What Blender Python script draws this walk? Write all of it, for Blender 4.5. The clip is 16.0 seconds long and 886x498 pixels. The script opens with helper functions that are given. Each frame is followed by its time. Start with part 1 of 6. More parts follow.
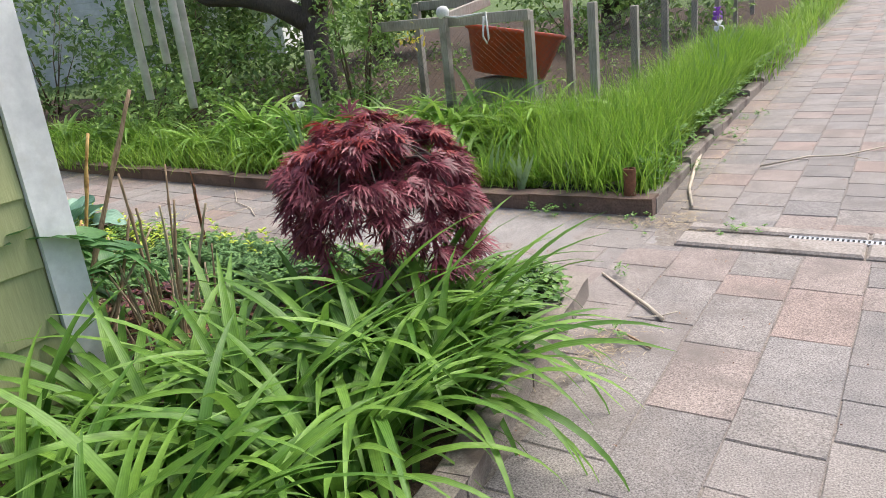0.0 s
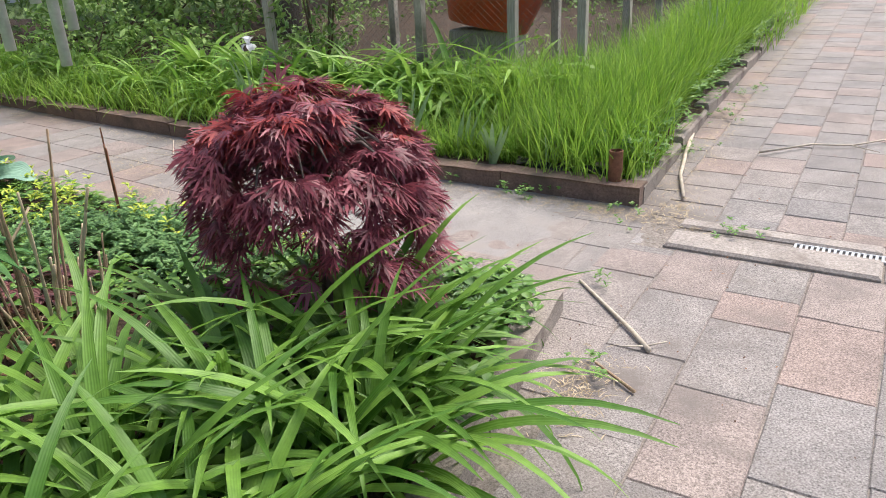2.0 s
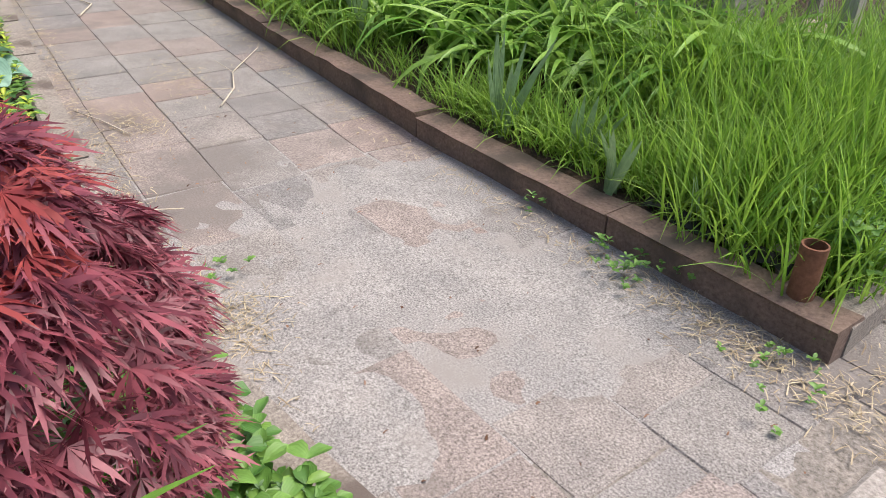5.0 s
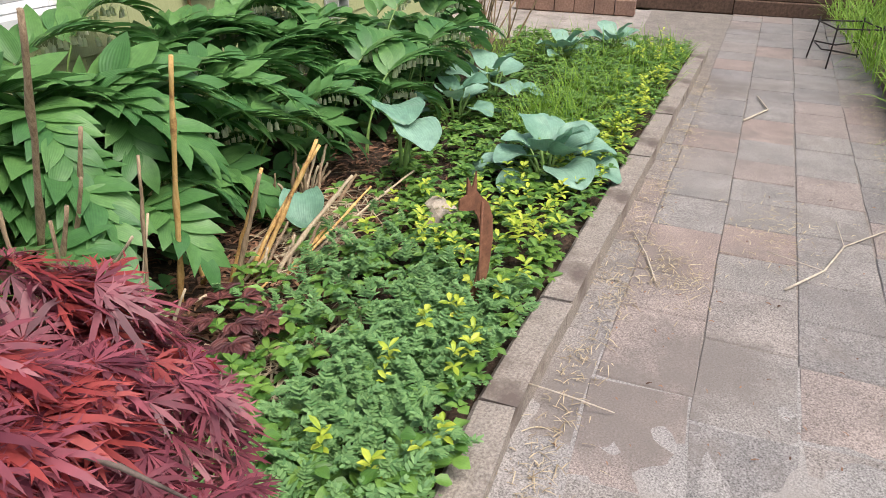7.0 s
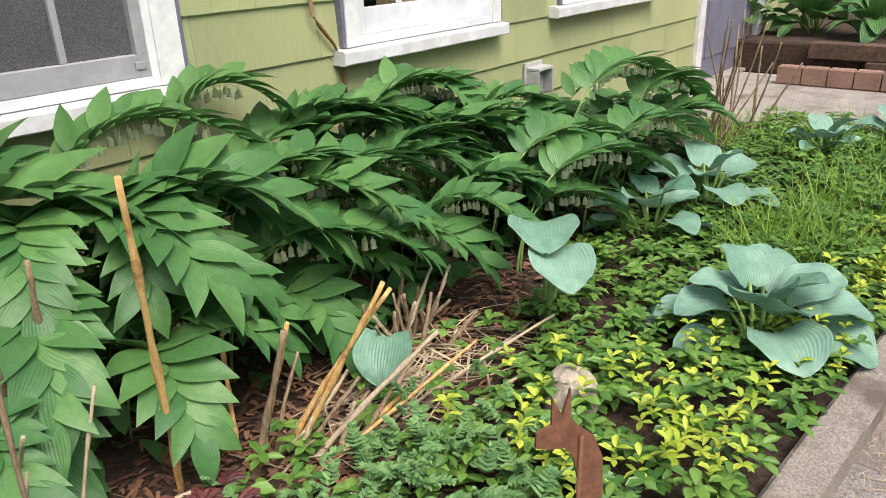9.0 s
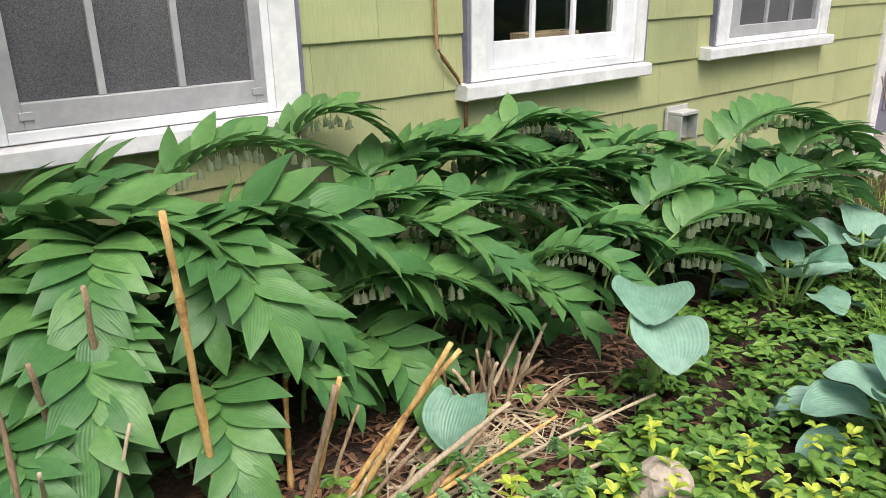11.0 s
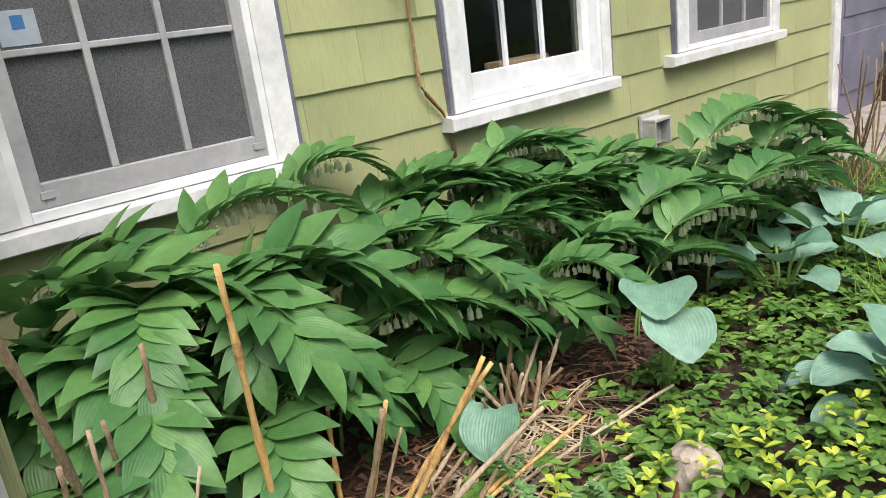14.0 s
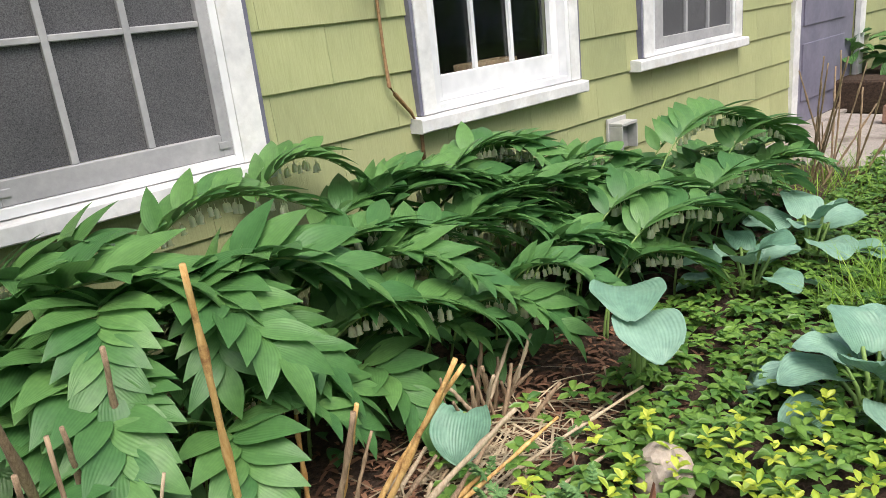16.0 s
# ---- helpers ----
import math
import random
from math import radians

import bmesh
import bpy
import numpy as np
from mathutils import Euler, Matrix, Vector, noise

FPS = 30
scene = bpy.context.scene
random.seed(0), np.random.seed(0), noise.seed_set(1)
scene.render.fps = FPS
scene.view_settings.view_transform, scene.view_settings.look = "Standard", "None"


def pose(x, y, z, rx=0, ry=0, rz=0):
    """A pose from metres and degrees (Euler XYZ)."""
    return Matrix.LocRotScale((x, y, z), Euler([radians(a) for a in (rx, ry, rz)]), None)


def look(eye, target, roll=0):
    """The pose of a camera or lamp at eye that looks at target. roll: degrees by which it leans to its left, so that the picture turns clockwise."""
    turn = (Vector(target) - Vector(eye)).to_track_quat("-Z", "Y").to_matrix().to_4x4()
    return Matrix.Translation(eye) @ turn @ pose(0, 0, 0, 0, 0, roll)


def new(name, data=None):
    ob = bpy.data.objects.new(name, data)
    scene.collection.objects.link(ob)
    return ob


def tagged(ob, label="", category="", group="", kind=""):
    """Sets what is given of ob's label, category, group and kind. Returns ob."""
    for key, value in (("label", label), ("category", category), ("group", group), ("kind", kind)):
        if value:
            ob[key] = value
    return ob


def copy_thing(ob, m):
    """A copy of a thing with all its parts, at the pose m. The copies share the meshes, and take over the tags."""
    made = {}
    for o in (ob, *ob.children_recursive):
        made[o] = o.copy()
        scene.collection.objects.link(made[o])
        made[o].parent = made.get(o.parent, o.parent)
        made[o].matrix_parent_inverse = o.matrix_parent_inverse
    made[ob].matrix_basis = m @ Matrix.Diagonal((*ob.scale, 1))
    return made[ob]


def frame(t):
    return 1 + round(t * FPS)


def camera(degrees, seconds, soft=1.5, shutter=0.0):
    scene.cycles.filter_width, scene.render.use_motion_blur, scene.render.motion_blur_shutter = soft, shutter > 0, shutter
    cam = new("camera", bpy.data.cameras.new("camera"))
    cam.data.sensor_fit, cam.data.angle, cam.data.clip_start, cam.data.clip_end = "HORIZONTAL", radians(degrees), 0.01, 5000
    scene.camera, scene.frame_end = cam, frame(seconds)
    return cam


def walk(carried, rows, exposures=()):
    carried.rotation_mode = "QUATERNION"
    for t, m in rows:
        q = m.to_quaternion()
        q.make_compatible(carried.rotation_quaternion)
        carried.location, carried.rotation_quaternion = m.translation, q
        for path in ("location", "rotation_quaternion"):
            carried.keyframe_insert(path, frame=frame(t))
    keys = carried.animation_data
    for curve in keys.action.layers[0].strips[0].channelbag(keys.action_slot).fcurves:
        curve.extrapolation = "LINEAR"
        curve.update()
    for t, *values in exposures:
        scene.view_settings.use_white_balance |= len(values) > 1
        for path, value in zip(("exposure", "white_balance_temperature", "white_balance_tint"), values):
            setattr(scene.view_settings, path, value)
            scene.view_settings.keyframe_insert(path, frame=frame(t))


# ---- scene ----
cam = camera(62.0, 16.0, soft=0.6)
PATH = [
    (0, (1.609, -0.506, 1.278), (0.543, 1.065, 0.65), -6.4),
    (0.5, (1.518, -0.581, 1.308), (0.626, 1.085, 0.654), -3.4),
    (1, (1.499, -0.383, 1.267), (0.654, 1.296, 0.583), -3.8),
    (1.5, (1.467, -0.184, 1.305), (0.556, 1.45, 0.598), 1.8),
    (2, (1.361, 0.018, 1.297), (0.384, 1.579, 0.519), -2.7),
    (2.5, (1.234, 0.333, 1.233), (0.243, 1.881, 0.447), -5.4),
    (3, (1.227, 0.653, 1.194), (0.204, 2.136, 0.326), -2.6),
    (3.2, (1.25, 0.748, 1.207), (0.182, 2.162, 0.28), -0.1),
    (5.3, (0.849, 1.942, 1.218), (-0.635, 2.846, 0.227), 1.4),
    (5.5, (0.79, 2.029, 1.257), (-0.799, 2.784, 0.305), 2.0),
    (6, (0.634, 2.29, 1.274), (-1.11, 2.522, 0.322), 2.0),
    (6.5, (0.524, 2.471, 1.327), (-1.175, 2.172, 0.315), -0.4),
    (7, (0.289, 2.503, 1.362), (-1.394, 1.941, 0.44), 0.7),
    (7.5, (0.048, 2.529, 1.35), (-1.561, 1.76, 0.444), -1.4),
    (8, (-0.226, 2.643, 1.36), (-1.708, 1.622, 0.489), 0.7),
    (8.5, (-0.457, 2.606, 1.31), (-1.859, 1.47, 0.447), -4.3),
    (9, (-0.665, 2.474, 1.292), (-2.093, 1.305, 0.52), -2.0),
    (9.5, (-0.773, 2.437, 1.288), (-2.1, 1.146, 0.53), -2.8),
    (10, (-0.825, 2.461, 1.298), (-2.068, 1.081, 0.554), -2.2),
    (12.3, (-0.929, 2.434, 1.267), (-2.096, 0.951, 0.606), -0.7),
    (12.5, (-0.886, 2.433, 1.284), (-2.075, 0.966, 0.622), -1.0),
    (13, (-0.801, 2.44, 1.309), (-2.027, 1.002, 0.656), -1.7),
    (13.5, (-0.774, 2.46, 1.312), (-2.004, 1.013, 0.686), -4.8),
    (14, (-0.752, 2.489, 1.317), (-1.989, 1.042, 0.704), -7.2),
    (14.5, (-0.745, 2.488, 1.315), (-2.013, 1.068, 0.703), -7.0),
    (15, (-0.746, 2.469, 1.309), (-2.041, 1.078, 0.684), -6.4),
    (15.5, (-0.752, 2.465, 1.307), (-2.046, 1.074, 0.684), -6.4),
    (16, (-0.753, 2.464, 1.305), (-2.06, 1.08, 0.691), -6.2),
]
walk(cam, [(t, look(eye, target, roll)) for t, eye, target, roll in PATH], exposures=[(0.0, 0.74), (0.5, 0.62), (1.5, 0.74), (3.0, 0.84), (5.5, 0.64), (8.5, 0.58), (16.0, 0.55)])

# ---------------------------------------------------------------- light
world = bpy.data.worlds.new("overcast_sky")
scene.world = world
world.use_nodes = True
_wn = world.node_tree.nodes
_sky = _wn.new("ShaderNodeTexSky")
_sky.sky_type = "NISHITA"
_sky.sun_disc = False
_sky.sun_elevation = radians(60)
_sky.sun_rotation = radians(22)
_sky.dust_density = 4.0
_sky.ozone_density = 0.6
_wn["Background"].inputs["Strength"].default_value = 0.15
world.node_tree.links.new(_sky.outputs["Color"], _wn["Background"].inputs["Color"])

sun = new("sun", bpy.data.lights.new("sun", "SUN"))
sun.data.energy = 2.2
sun.data.angle = radians(38)
sun.data.color = (1.0, 0.97, 0.93)
sun.matrix_world = look((0.0, 0.0, 0.0), (-math.sin(radians(22)) * math.cos(radians(60)), -math.cos(radians(22)) * math.cos(radians(60)), -math.sin(radians(60))))

# ---------------------------------------------------------------- tools
RNG = random.Random(7)


def U(a, b):
    return RNG.uniform(a, b)


class G:
    """Gathers vertices, faces and UVs of one mesh."""

    def __init__(self):
        self.v, self.f, self.uv, self.made = [], [], [], None

    def grid(self, P, uvs=None):
        r, c = len(P), len(P[0])
        b = len(self.v)
        for i in range(r):
            for j in range(c):
                self.v.append(tuple(P[i][j]))
                self.uv.append((j / max(1, c - 1), i / max(1, r - 1)))
        for i in range(r - 1):
            for j in range(c - 1):
                k = b + i * c + j
                self.f.append((k, k + 1, k + c + 1, k + c))

    def add(self, verts, faces):
        b = len(self.v)
        for p in verts:
            self.v.append(tuple(p))
            self.uv.append((0.5, 0.5))
        self.f.extend(tuple(b + i for i in f) for f in faces)

    def box(self, x0, x1, y0, y1, z0, z1, bev=0.004, m=None):
        """A box whose edges are cut back by bev."""
        b = min(bev, (x1 - x0) / 3, (y1 - y0) / 3, (z1 - z0) / 3)
        vs = []
        for z, i in ((z0, 1), (z0 + b, 0), (z1 - b, 0), (z1, 1)):
            k = b if i else 0.0
            vs += [(x0 + k, y0 + k, z), (x1 - k, y0 + k, z), (x1 - k, y1 - k, z), (x0 + k, y1 - k, z)]
        fs = [(3, 2, 1, 0), (12, 13, 14, 15)]
        for r in range(3):
            for s in range(4):
                a, c = r * 4 + s, r * 4 + (s + 1) % 4
                fs.append((a, c, c + 4, a + 4))
        if m is not None:
            vs = [tuple(m @ Vector(p)) for p in vs]
        self.add(vs, fs)

    def tube(self, pts, radii, sides=6, cap=True):
        pts = [Vector(p) for p in pts]
        b = len(self.v)
        n = len(pts)
        for i, p in enumerate(pts):
            d = (pts[min(n - 1, i + 1)] - pts[max(0, i - 1)]).normalized()
            a = d.cross(Vector((0.31, 0.17, 0.93)) if abs(d.z) < 0.9 else Vector((1, 0.1, 0))).normalized()
            c = d.cross(a)
            for s in range(sides):
                t = 2 * math.pi * s / sides
                self.v.append(tuple(p + (a * math.cos(t) + c * math.sin(t)) * radii[i]))
                self.uv.append((s / sides, i / max(1, n - 1)))
        for i in range(n - 1):
            for s in range(sides):
                k, l = b + i * sides + s, b + i * sides + (s + 1) % sides
                self.f.append((k, l, l + sides, k + sides))
        if cap:
            self.f.append(tuple(b + (n - 1) * sides + s for s in range(sides)))
            self.f.append(tuple(b + s for s in reversed(range(sides))))

    def mesh(self, name, smooth=True):
        me = bpy.data.meshes.new(name)
        me.from_pydata(self.v, [], self.f)
        layer = me.uv_layers.new(name="uv")
        idx = np.zeros(len(me.loops), dtype=np.int32)
        me.loops.foreach_get("vertex_index", idx)
        layer.data.foreach_set("uv", np.array(self.uv, dtype=np.float32)[idx].ravel())
        me.polygons.foreach_set("use_smooth", [smooth] * len(me.polygons))
        me.update()
        return me


def part(name, g, material, parent=None, label="", smooth=True):
    """Links the gathered geometry as one mesh object, under a thing or a part."""
    me = g if isinstance(g, bpy.types.Mesh) else g.mesh(name, smooth)
    if material is not None and not me.materials:
        me.materials.append(material)
    ob = new(name, me)
    if parent is not None:
        ob.parent = parent
    if label:
        ob["label"] = label
    return ob


def thing(name, at, label, category, group="", kind="", rz=0.0):
    ob = new(name)
    ob.empty_display_size = 0.05
    ob.matrix_world = pose(*at, 0, 0, rz)
    return tagged(ob, label, category, group, kind)


def leaf_grid(L, W, n=6, rise=0.9, droop=1.2, fold=0.25, tip=1.0, wide=0.4, cols=3, wave=0.0, twist=0.0, base=0.03):
    """A leaf along +y from the origin. rise and droop in radians; wide: where along it is widest."""
    P, y, z = [], 0.0, 0.0
    for i in range(n + 1):
        s = i / n
        a = rise - droop * s
        if i:
            y += math.cos(a) * L / n
            z += math.sin(a) * L / n
        if s < wide:
            w = base + (1 - base) * math.sin(s / wide * math.pi / 2) ** 0.8
        else:
            w = max(0.015, math.cos((s - wide) / (1 - wide) * math.pi / 2)) ** tip
        row = []
        for j in range(cols):
            u = 2 * j / (cols - 1) - 1
            ww = W * w * 0.5
            up = fold * abs(u) * ww * 2 + wave * ww * math.sin(s * 9 + u * 2) * abs(u)
            x = u * ww
            tw = twist * s
            row.append((x * math.cos(tw), y - math.sin(a) * up, z + math.cos(a) * up + x * math.sin(tw)))
        P.append(row)
    return P


def moved(P, m):
    return [[tuple(m @ Vector(p)) for p in row] for row in P]


# ---------------------------------------------------------------- materials
def shader(name):
    m = bpy.data.materials.new(name)
    m.use_nodes = True
    t = m.node_tree
    return m, t, t.nodes, t.links, t.nodes["Principled BSDF"]


def rgb(c):
    return (*c, 1.0)


def noise_node(nodes, links, scale, detail=4.0, coord=None, rough=0.6):
    n = nodes.new("ShaderNodeTexNoise")
    n.inputs["Scale"].default_value = scale
    n.inputs["Detail"].default_value = detail
    n.inputs["Roughness"].default_value = rough
    if coord is not None:
        links.new(coord, n.inputs["Vector"])
    return n


def ramp_node(nodes, links, fac, stops):
    r = nodes.new("ShaderNodeValToRGB")
    e = r.color_ramp.elements
    while len(e) < len(stops):
        e.new(0.5)
    for k, (p, c) in zip(e, stops):
        k.position, k.color = p, rgb(c)
    links.new(fac, r.inputs["Fac"])
    return r


def mix_node(nodes, links, fac, a, b, mode="MIX"):
    m = nodes.new("ShaderNodeMix")
    m.data_type, m.blend_type = "RGBA", mode
    for sock, val in ((m.inputs["Factor"], fac), (m.inputs["A"], a), (m.inputs["B"], b)):
        if isinstance(val, (int, float)):
            sock.default_value = val
        elif isinstance(val, tuple):
            sock.default_value = rgb(val)
        else:
            links.new(val, sock)
    return m.outputs["Result"]


def surface(name, dark, light, fine=60.0, coarse=4.0, rough=0.75, bump=0.3, dist=0.004, stain=None, stain_scale=1.5, pieces="", tints=None, metal=0.0, stretch=None, spec=0.4, spots=()):
    """A mineral, wood, paint or metal surface: fine grain, coarse patches, stains, relief.
    pieces: 'object' or 'island' tints each piece out of tints."""
    m, t, n, l, bsdf = shader(name)
    tc = n.new("ShaderNodeTexCoord")
    co = tc.outputs["Object"]
    if pieces == "object":
        info = n.new("ShaderNodeObjectInfo")
        off = n.new("ShaderNodeVectorMath")
        off.operation = "MULTIPLY_ADD"
        l.new(info.outputs["Random"], off.inputs[0])
        off.inputs[1].default_value = (37.0, 91.0, 53.0)
        l.new(co, off.inputs[2])
        co = off.outputs["Vector"]
        rnd = info.outputs["Random"]
    elif pieces == "island":
        geo = n.new("ShaderNodeNewGeometry")
        rnd = geo.outputs["Random Per Island"]
    if stretch:
        mp = n.new("ShaderNodeMapping")
        mp.inputs["Scale"].default_value = stretch
        l.new(co, mp.inputs["Vector"])
        co2 = mp.outputs["Vector"]
    else:
        co2 = co
    nf = noise_node(n, l, fine, 5.0, co2, 0.7)
    nc = noise_node(n, l, coarse, 3.0, co)
    col = ramp_node(n, l, nf.outputs["Fac"], ((0.3, dark), (0.7, light))).outputs["Color"]
    patch = ramp_node(n, l, nc.outputs["Fac"], ((0.3, (0.72, 0.72, 0.72)), (0.7, (1.12, 1.1, 1.08)))).outputs["Color"]
    col = mix_node(n, l, 0.8, col, patch, "MULTIPLY")
    if pieces and tints:
        step = ramp_node(n, l, rnd, [(i / len(tints), c) for i, c in enumerate(tints)])
        step.color_ramp.interpolation = "CONSTANT"
        col = mix_node(n, l, 1.0, col, step.outputs["Color"], "MULTIPLY")
    if stain:
        place = n.new("ShaderNodeNewGeometry").outputs["Position"] if pieces else tc.outputs["Object"]
        ns = noise_node(n, l, stain_scale, 6.0, place, 0.65)
        fac = ramp_node(n, l, ns.outputs["Fac"], ((0.52, (0, 0, 0)), (0.68, (1, 1, 1)))).outputs["Color"]
        col = mix_node(n, l, fac, col, stain)
        for spot, reach in spots:
            # a damp, dirty patch with a ragged edge
            far = n.new("ShaderNodeVectorMath")
            far.operation = "DISTANCE"
            l.new(place, far.inputs[0])
            far.inputs[1].default_value = spot
            edge = n.new("ShaderNodeMath")
            edge.operation = "MULTIPLY_ADD"
            l.new(noise_node(n, l, 9.0, 6.0, place, 0.7).outputs["Fac"], edge.inputs[0])
            edge.inputs[1].default_value = 0.45
            l.new(far.outputs["Value"], edge.inputs[2])
            dirt = ramp_node(n, l, edge.outputs[0], ((reach + 0.14, (0.75, 0.75, 0.75)), (reach + 0.3, (0, 0, 0)))).outputs["Color"]
            col = mix_node(n, l, dirt, col, stain)
    l.new(col, bsdf.inputs["Base Color"])
    bsdf.inputs["Roughness"].default_value = rough
    bsdf.inputs["Metallic"].default_value = metal
    bsdf.inputs["Specular IOR Level"].default_value = spec
    if bump:
        b = n.new("ShaderNodeBump")
        b.inputs["Strength"].default_value = bump
        b.inputs["Distance"].default_value = dist
        l.new(nf.outputs["Fac"], b.inputs["Height"])
        l.new(b.outputs["Normal"], bsdf.inputs["Normal"])
    return m


def foliage(name, dark, light, veins=0.0, rough=0.45, thin=0.25, by="island", tip=None, spec=0.4, vein_bump=0.4):
    """Leaves: each leaf has its own tint; parallel veins along the blade; light passes through."""
    m, t, n, l, bsdf = shader(name)
    if by == "island":
        rnd = n.new("ShaderNodeNewGeometry").outputs["Random Per Island"]
    else:
        rnd = n.new("ShaderNodeObjectInfo").outputs["Random"]
    tc = n.new("ShaderNodeTexCoord")
    col = ramp_node(n, l, rnd, ((0.0, dark), (1.0, light))).outputs["Color"]
    ng = noise_node(n, l, 35.0, 3.0, tc.outputs["Object"])
    shade = ramp_node(n, l, ng.outputs["Fac"], ((0.3, (0.75, 0.78, 0.75)), (0.7, (1.2, 1.18, 1.1)))).outputs["Color"]
    col = mix_node(n, l, 0.7, col, shade, "MULTIPLY")
    sep = n.new("ShaderNodeSeparateXYZ")
    l.new(tc.outputs["UV"], sep.inputs["Vector"])
    if tip:
        fac = ramp_node(n, l, sep.outputs["Y"], ((0.55, (0, 0, 0)), (1.0, (1, 1, 1)))).outputs["Color"]
        col = mix_node(n, l, fac, col, tip)
    if veins:
        s = n.new("ShaderNodeMath")
        s.operation = "MULTIPLY"
        l.new(sep.outputs["X"], s.inputs[0])
        s.inputs[1].default_value = veins * 2 * math.pi
        w = n.new("ShaderNodeMath")
        w.operation = "SINE"
        l.new(s.outputs[0], w.inputs[0])
        vf = ramp_node(n, l, w.outputs[0], ((0.0, (0.93, 0.94, 0.93)), (1.0, (1.04, 1.04, 1.03)))).outputs["Color"]
        col = mix_node(n, l, 0.6, col, vf, "MULTIPLY")
        b = n.new("ShaderNodeBump")
        b.inputs["Strength"].default_value = vein_bump
        b.inputs["Distance"].default_value = 0.003
        l.new(w.outputs[0], b.inputs["Height"])
        l.new(b.outputs["Normal"], bsdf.inputs["Normal"])
    l.new(col, bsdf.inputs["Base Color"])
    bsdf.inputs["Roughness"].default_value = rough
    bsdf.inputs["Specular IOR Level"].default_value = spec
    if thin:
        tr = n.new("ShaderNodeBsdfTranslucent")
        l.new(col, tr.inputs["Color"])
        mx = n.new("ShaderNodeMixShader")
        mx.inputs["Fac"].default_value = thin
        l.new(bsdf.outputs["BSDF"], mx.inputs[1])
        l.new(tr.outputs["BSDF"], mx.inputs[2])
        l.new(mx.outputs["Shader"], n["Material Output"].inputs["Surface"])
    return m


PAVER_TINTS = [(1.0, 0.98, 0.97), (1.06, 0.95, 0.91), (0.93, 0.93, 0.94), (1.11, 0.94, 0.88), (1.0, 0.98, 0.96), (0.87, 0.86, 0.86), (1.03, 0.98, 0.95), (0.97, 0.96, 0.95)]
M_PAVER = surface("exposed_aggregate_paver", (0.062, 0.054, 0.05), (0.46, 0.426, 0.405), 170, 5, 0.85, 0.5, 0.003, pieces="object", tints=PAVER_TINTS, stain=(0.17, 0.145, 0.13), stain_scale=1.6, spots=(((-1.45, 2.45, 0), 0.24), ((-1.75, 2.7, 0), 0.2), ((-2.35, 2.5, 0), 0.12), ((0.66, 1.9, 0), 0.1), ((0.4, 3.4, 0), 0.1)))
M_PAVER_FAR = surface("exposed_aggregate_paver_far", (0.062, 0.054, 0.05), (0.46, 0.426, 0.405), 170, 5, 0.85, 0.5, 0.003, pieces="island", tints=PAVER_TINTS, stain=(0.17, 0.145, 0.13), stain_scale=1.6, spots=(((-1.45, 2.45, 0), 0.24), ((-1.75, 2.7, 0), 0.2), ((-2.35, 2.5, 0), 0.12), ((0.66, 1.9, 0), 0.1), ((0.4, 3.4, 0), 0.1)))
M_JOINT = surface("joint_soil", (0.1, 0.085, 0.07), (0.36, 0.315, 0.28), 90, 6, 0.95, 0.6)
M_SAND = surface("pinkish_sand_and_grit", (0.075, 0.067, 0.062), (0.52, 0.482, 0.46), 170, 5, 0.9, 0.5, 0.003, stain=(0.27, 0.24, 0.22), stain_scale=2.5)
M_CONCRETE = surface("weathered_concrete", (0.2, 0.172, 0.153), (0.47, 0.42, 0.38), 90, 5, 0.9, 0.5, 0.004, stain=(0.16, 0.13, 0.11), stain_scale=3.0)
M_KERB_BROWN = surface("brown_stained_concrete", (0.115, 0.075, 0.058), (0.26, 0.18, 0.145), 70, 4, 0.9, 0.5, 0.004, stain=(0.1, 0.075, 0.06), stain_scale=3.0)
M_KERB_BED = surface("pebbled_concrete_kerb", (0.14, 0.115, 0.1), (0.44, 0.385, 0.335), 130, 5, 0.9, 0.6, 0.004, stain=(0.13, 0.1, 0.085), stain_scale=3.0)
M_SOIL = surface("dark_soil_and_mulch", (0.022, 0.014, 0.009), (0.12, 0.075, 0.05), 55, 4, 0.95, 0.9, 0.02)
M_LAWN = surface("far_lawn", (0.05, 0.09, 0.025), (0.14, 0.21, 0.06), 40, 2, 0.95, 0.8, 0.02)
M_MULCH = foliage("bark_chip", (0.075, 0.036, 0.022), (0.32, 0.165, 0.1), 0, 0.9, 0.0)
M_STRAW = foliage("dry_straw", (0.24, 0.175, 0.11), (0.56, 0.46, 0.32), 0, 0.8, 0.0)
M_SIDING = surface("olive_green_painted_shingle", (0.35, 0.372, 0.18), (0.445, 0.47, 0.245), 24, 1.2, 0.62, 0.5, 0.004, pieces="object", tints=[(1, 1, 1), (0.97, 0.98, 0.96), (1.02, 1.01, 1.0)], stretch=(9.0, 9.0, 0.1), stain=(0.375, 0.4, 0.195), stain_scale=0.8)
M_WHITE = surface("flaking_white_paint", (0.7, 0.7, 0.7), (0.82, 0.82, 0.82), 30, 6, 0.5, 0.15, 0.002, stain=(0.62, 0.6, 0.57), stain_scale=5.0)
M_VINYL = surface("white_window_vinyl", (0.74, 0.75, 0.77), (0.8, 0.81, 0.83), 12, 3, 0.35, 0.03)
M_SASH = surface("grey_screen_frame", (0.36, 0.36, 0.37), (0.44, 0.44, 0.45), 30, 4, 0.45, 0.05)
M_SCREEN = surface("dark_insect_screen", (0.025, 0.025, 0.029), (0.17, 0.17, 0.18), 240, 3, 0.6, 0.3, 0.001)
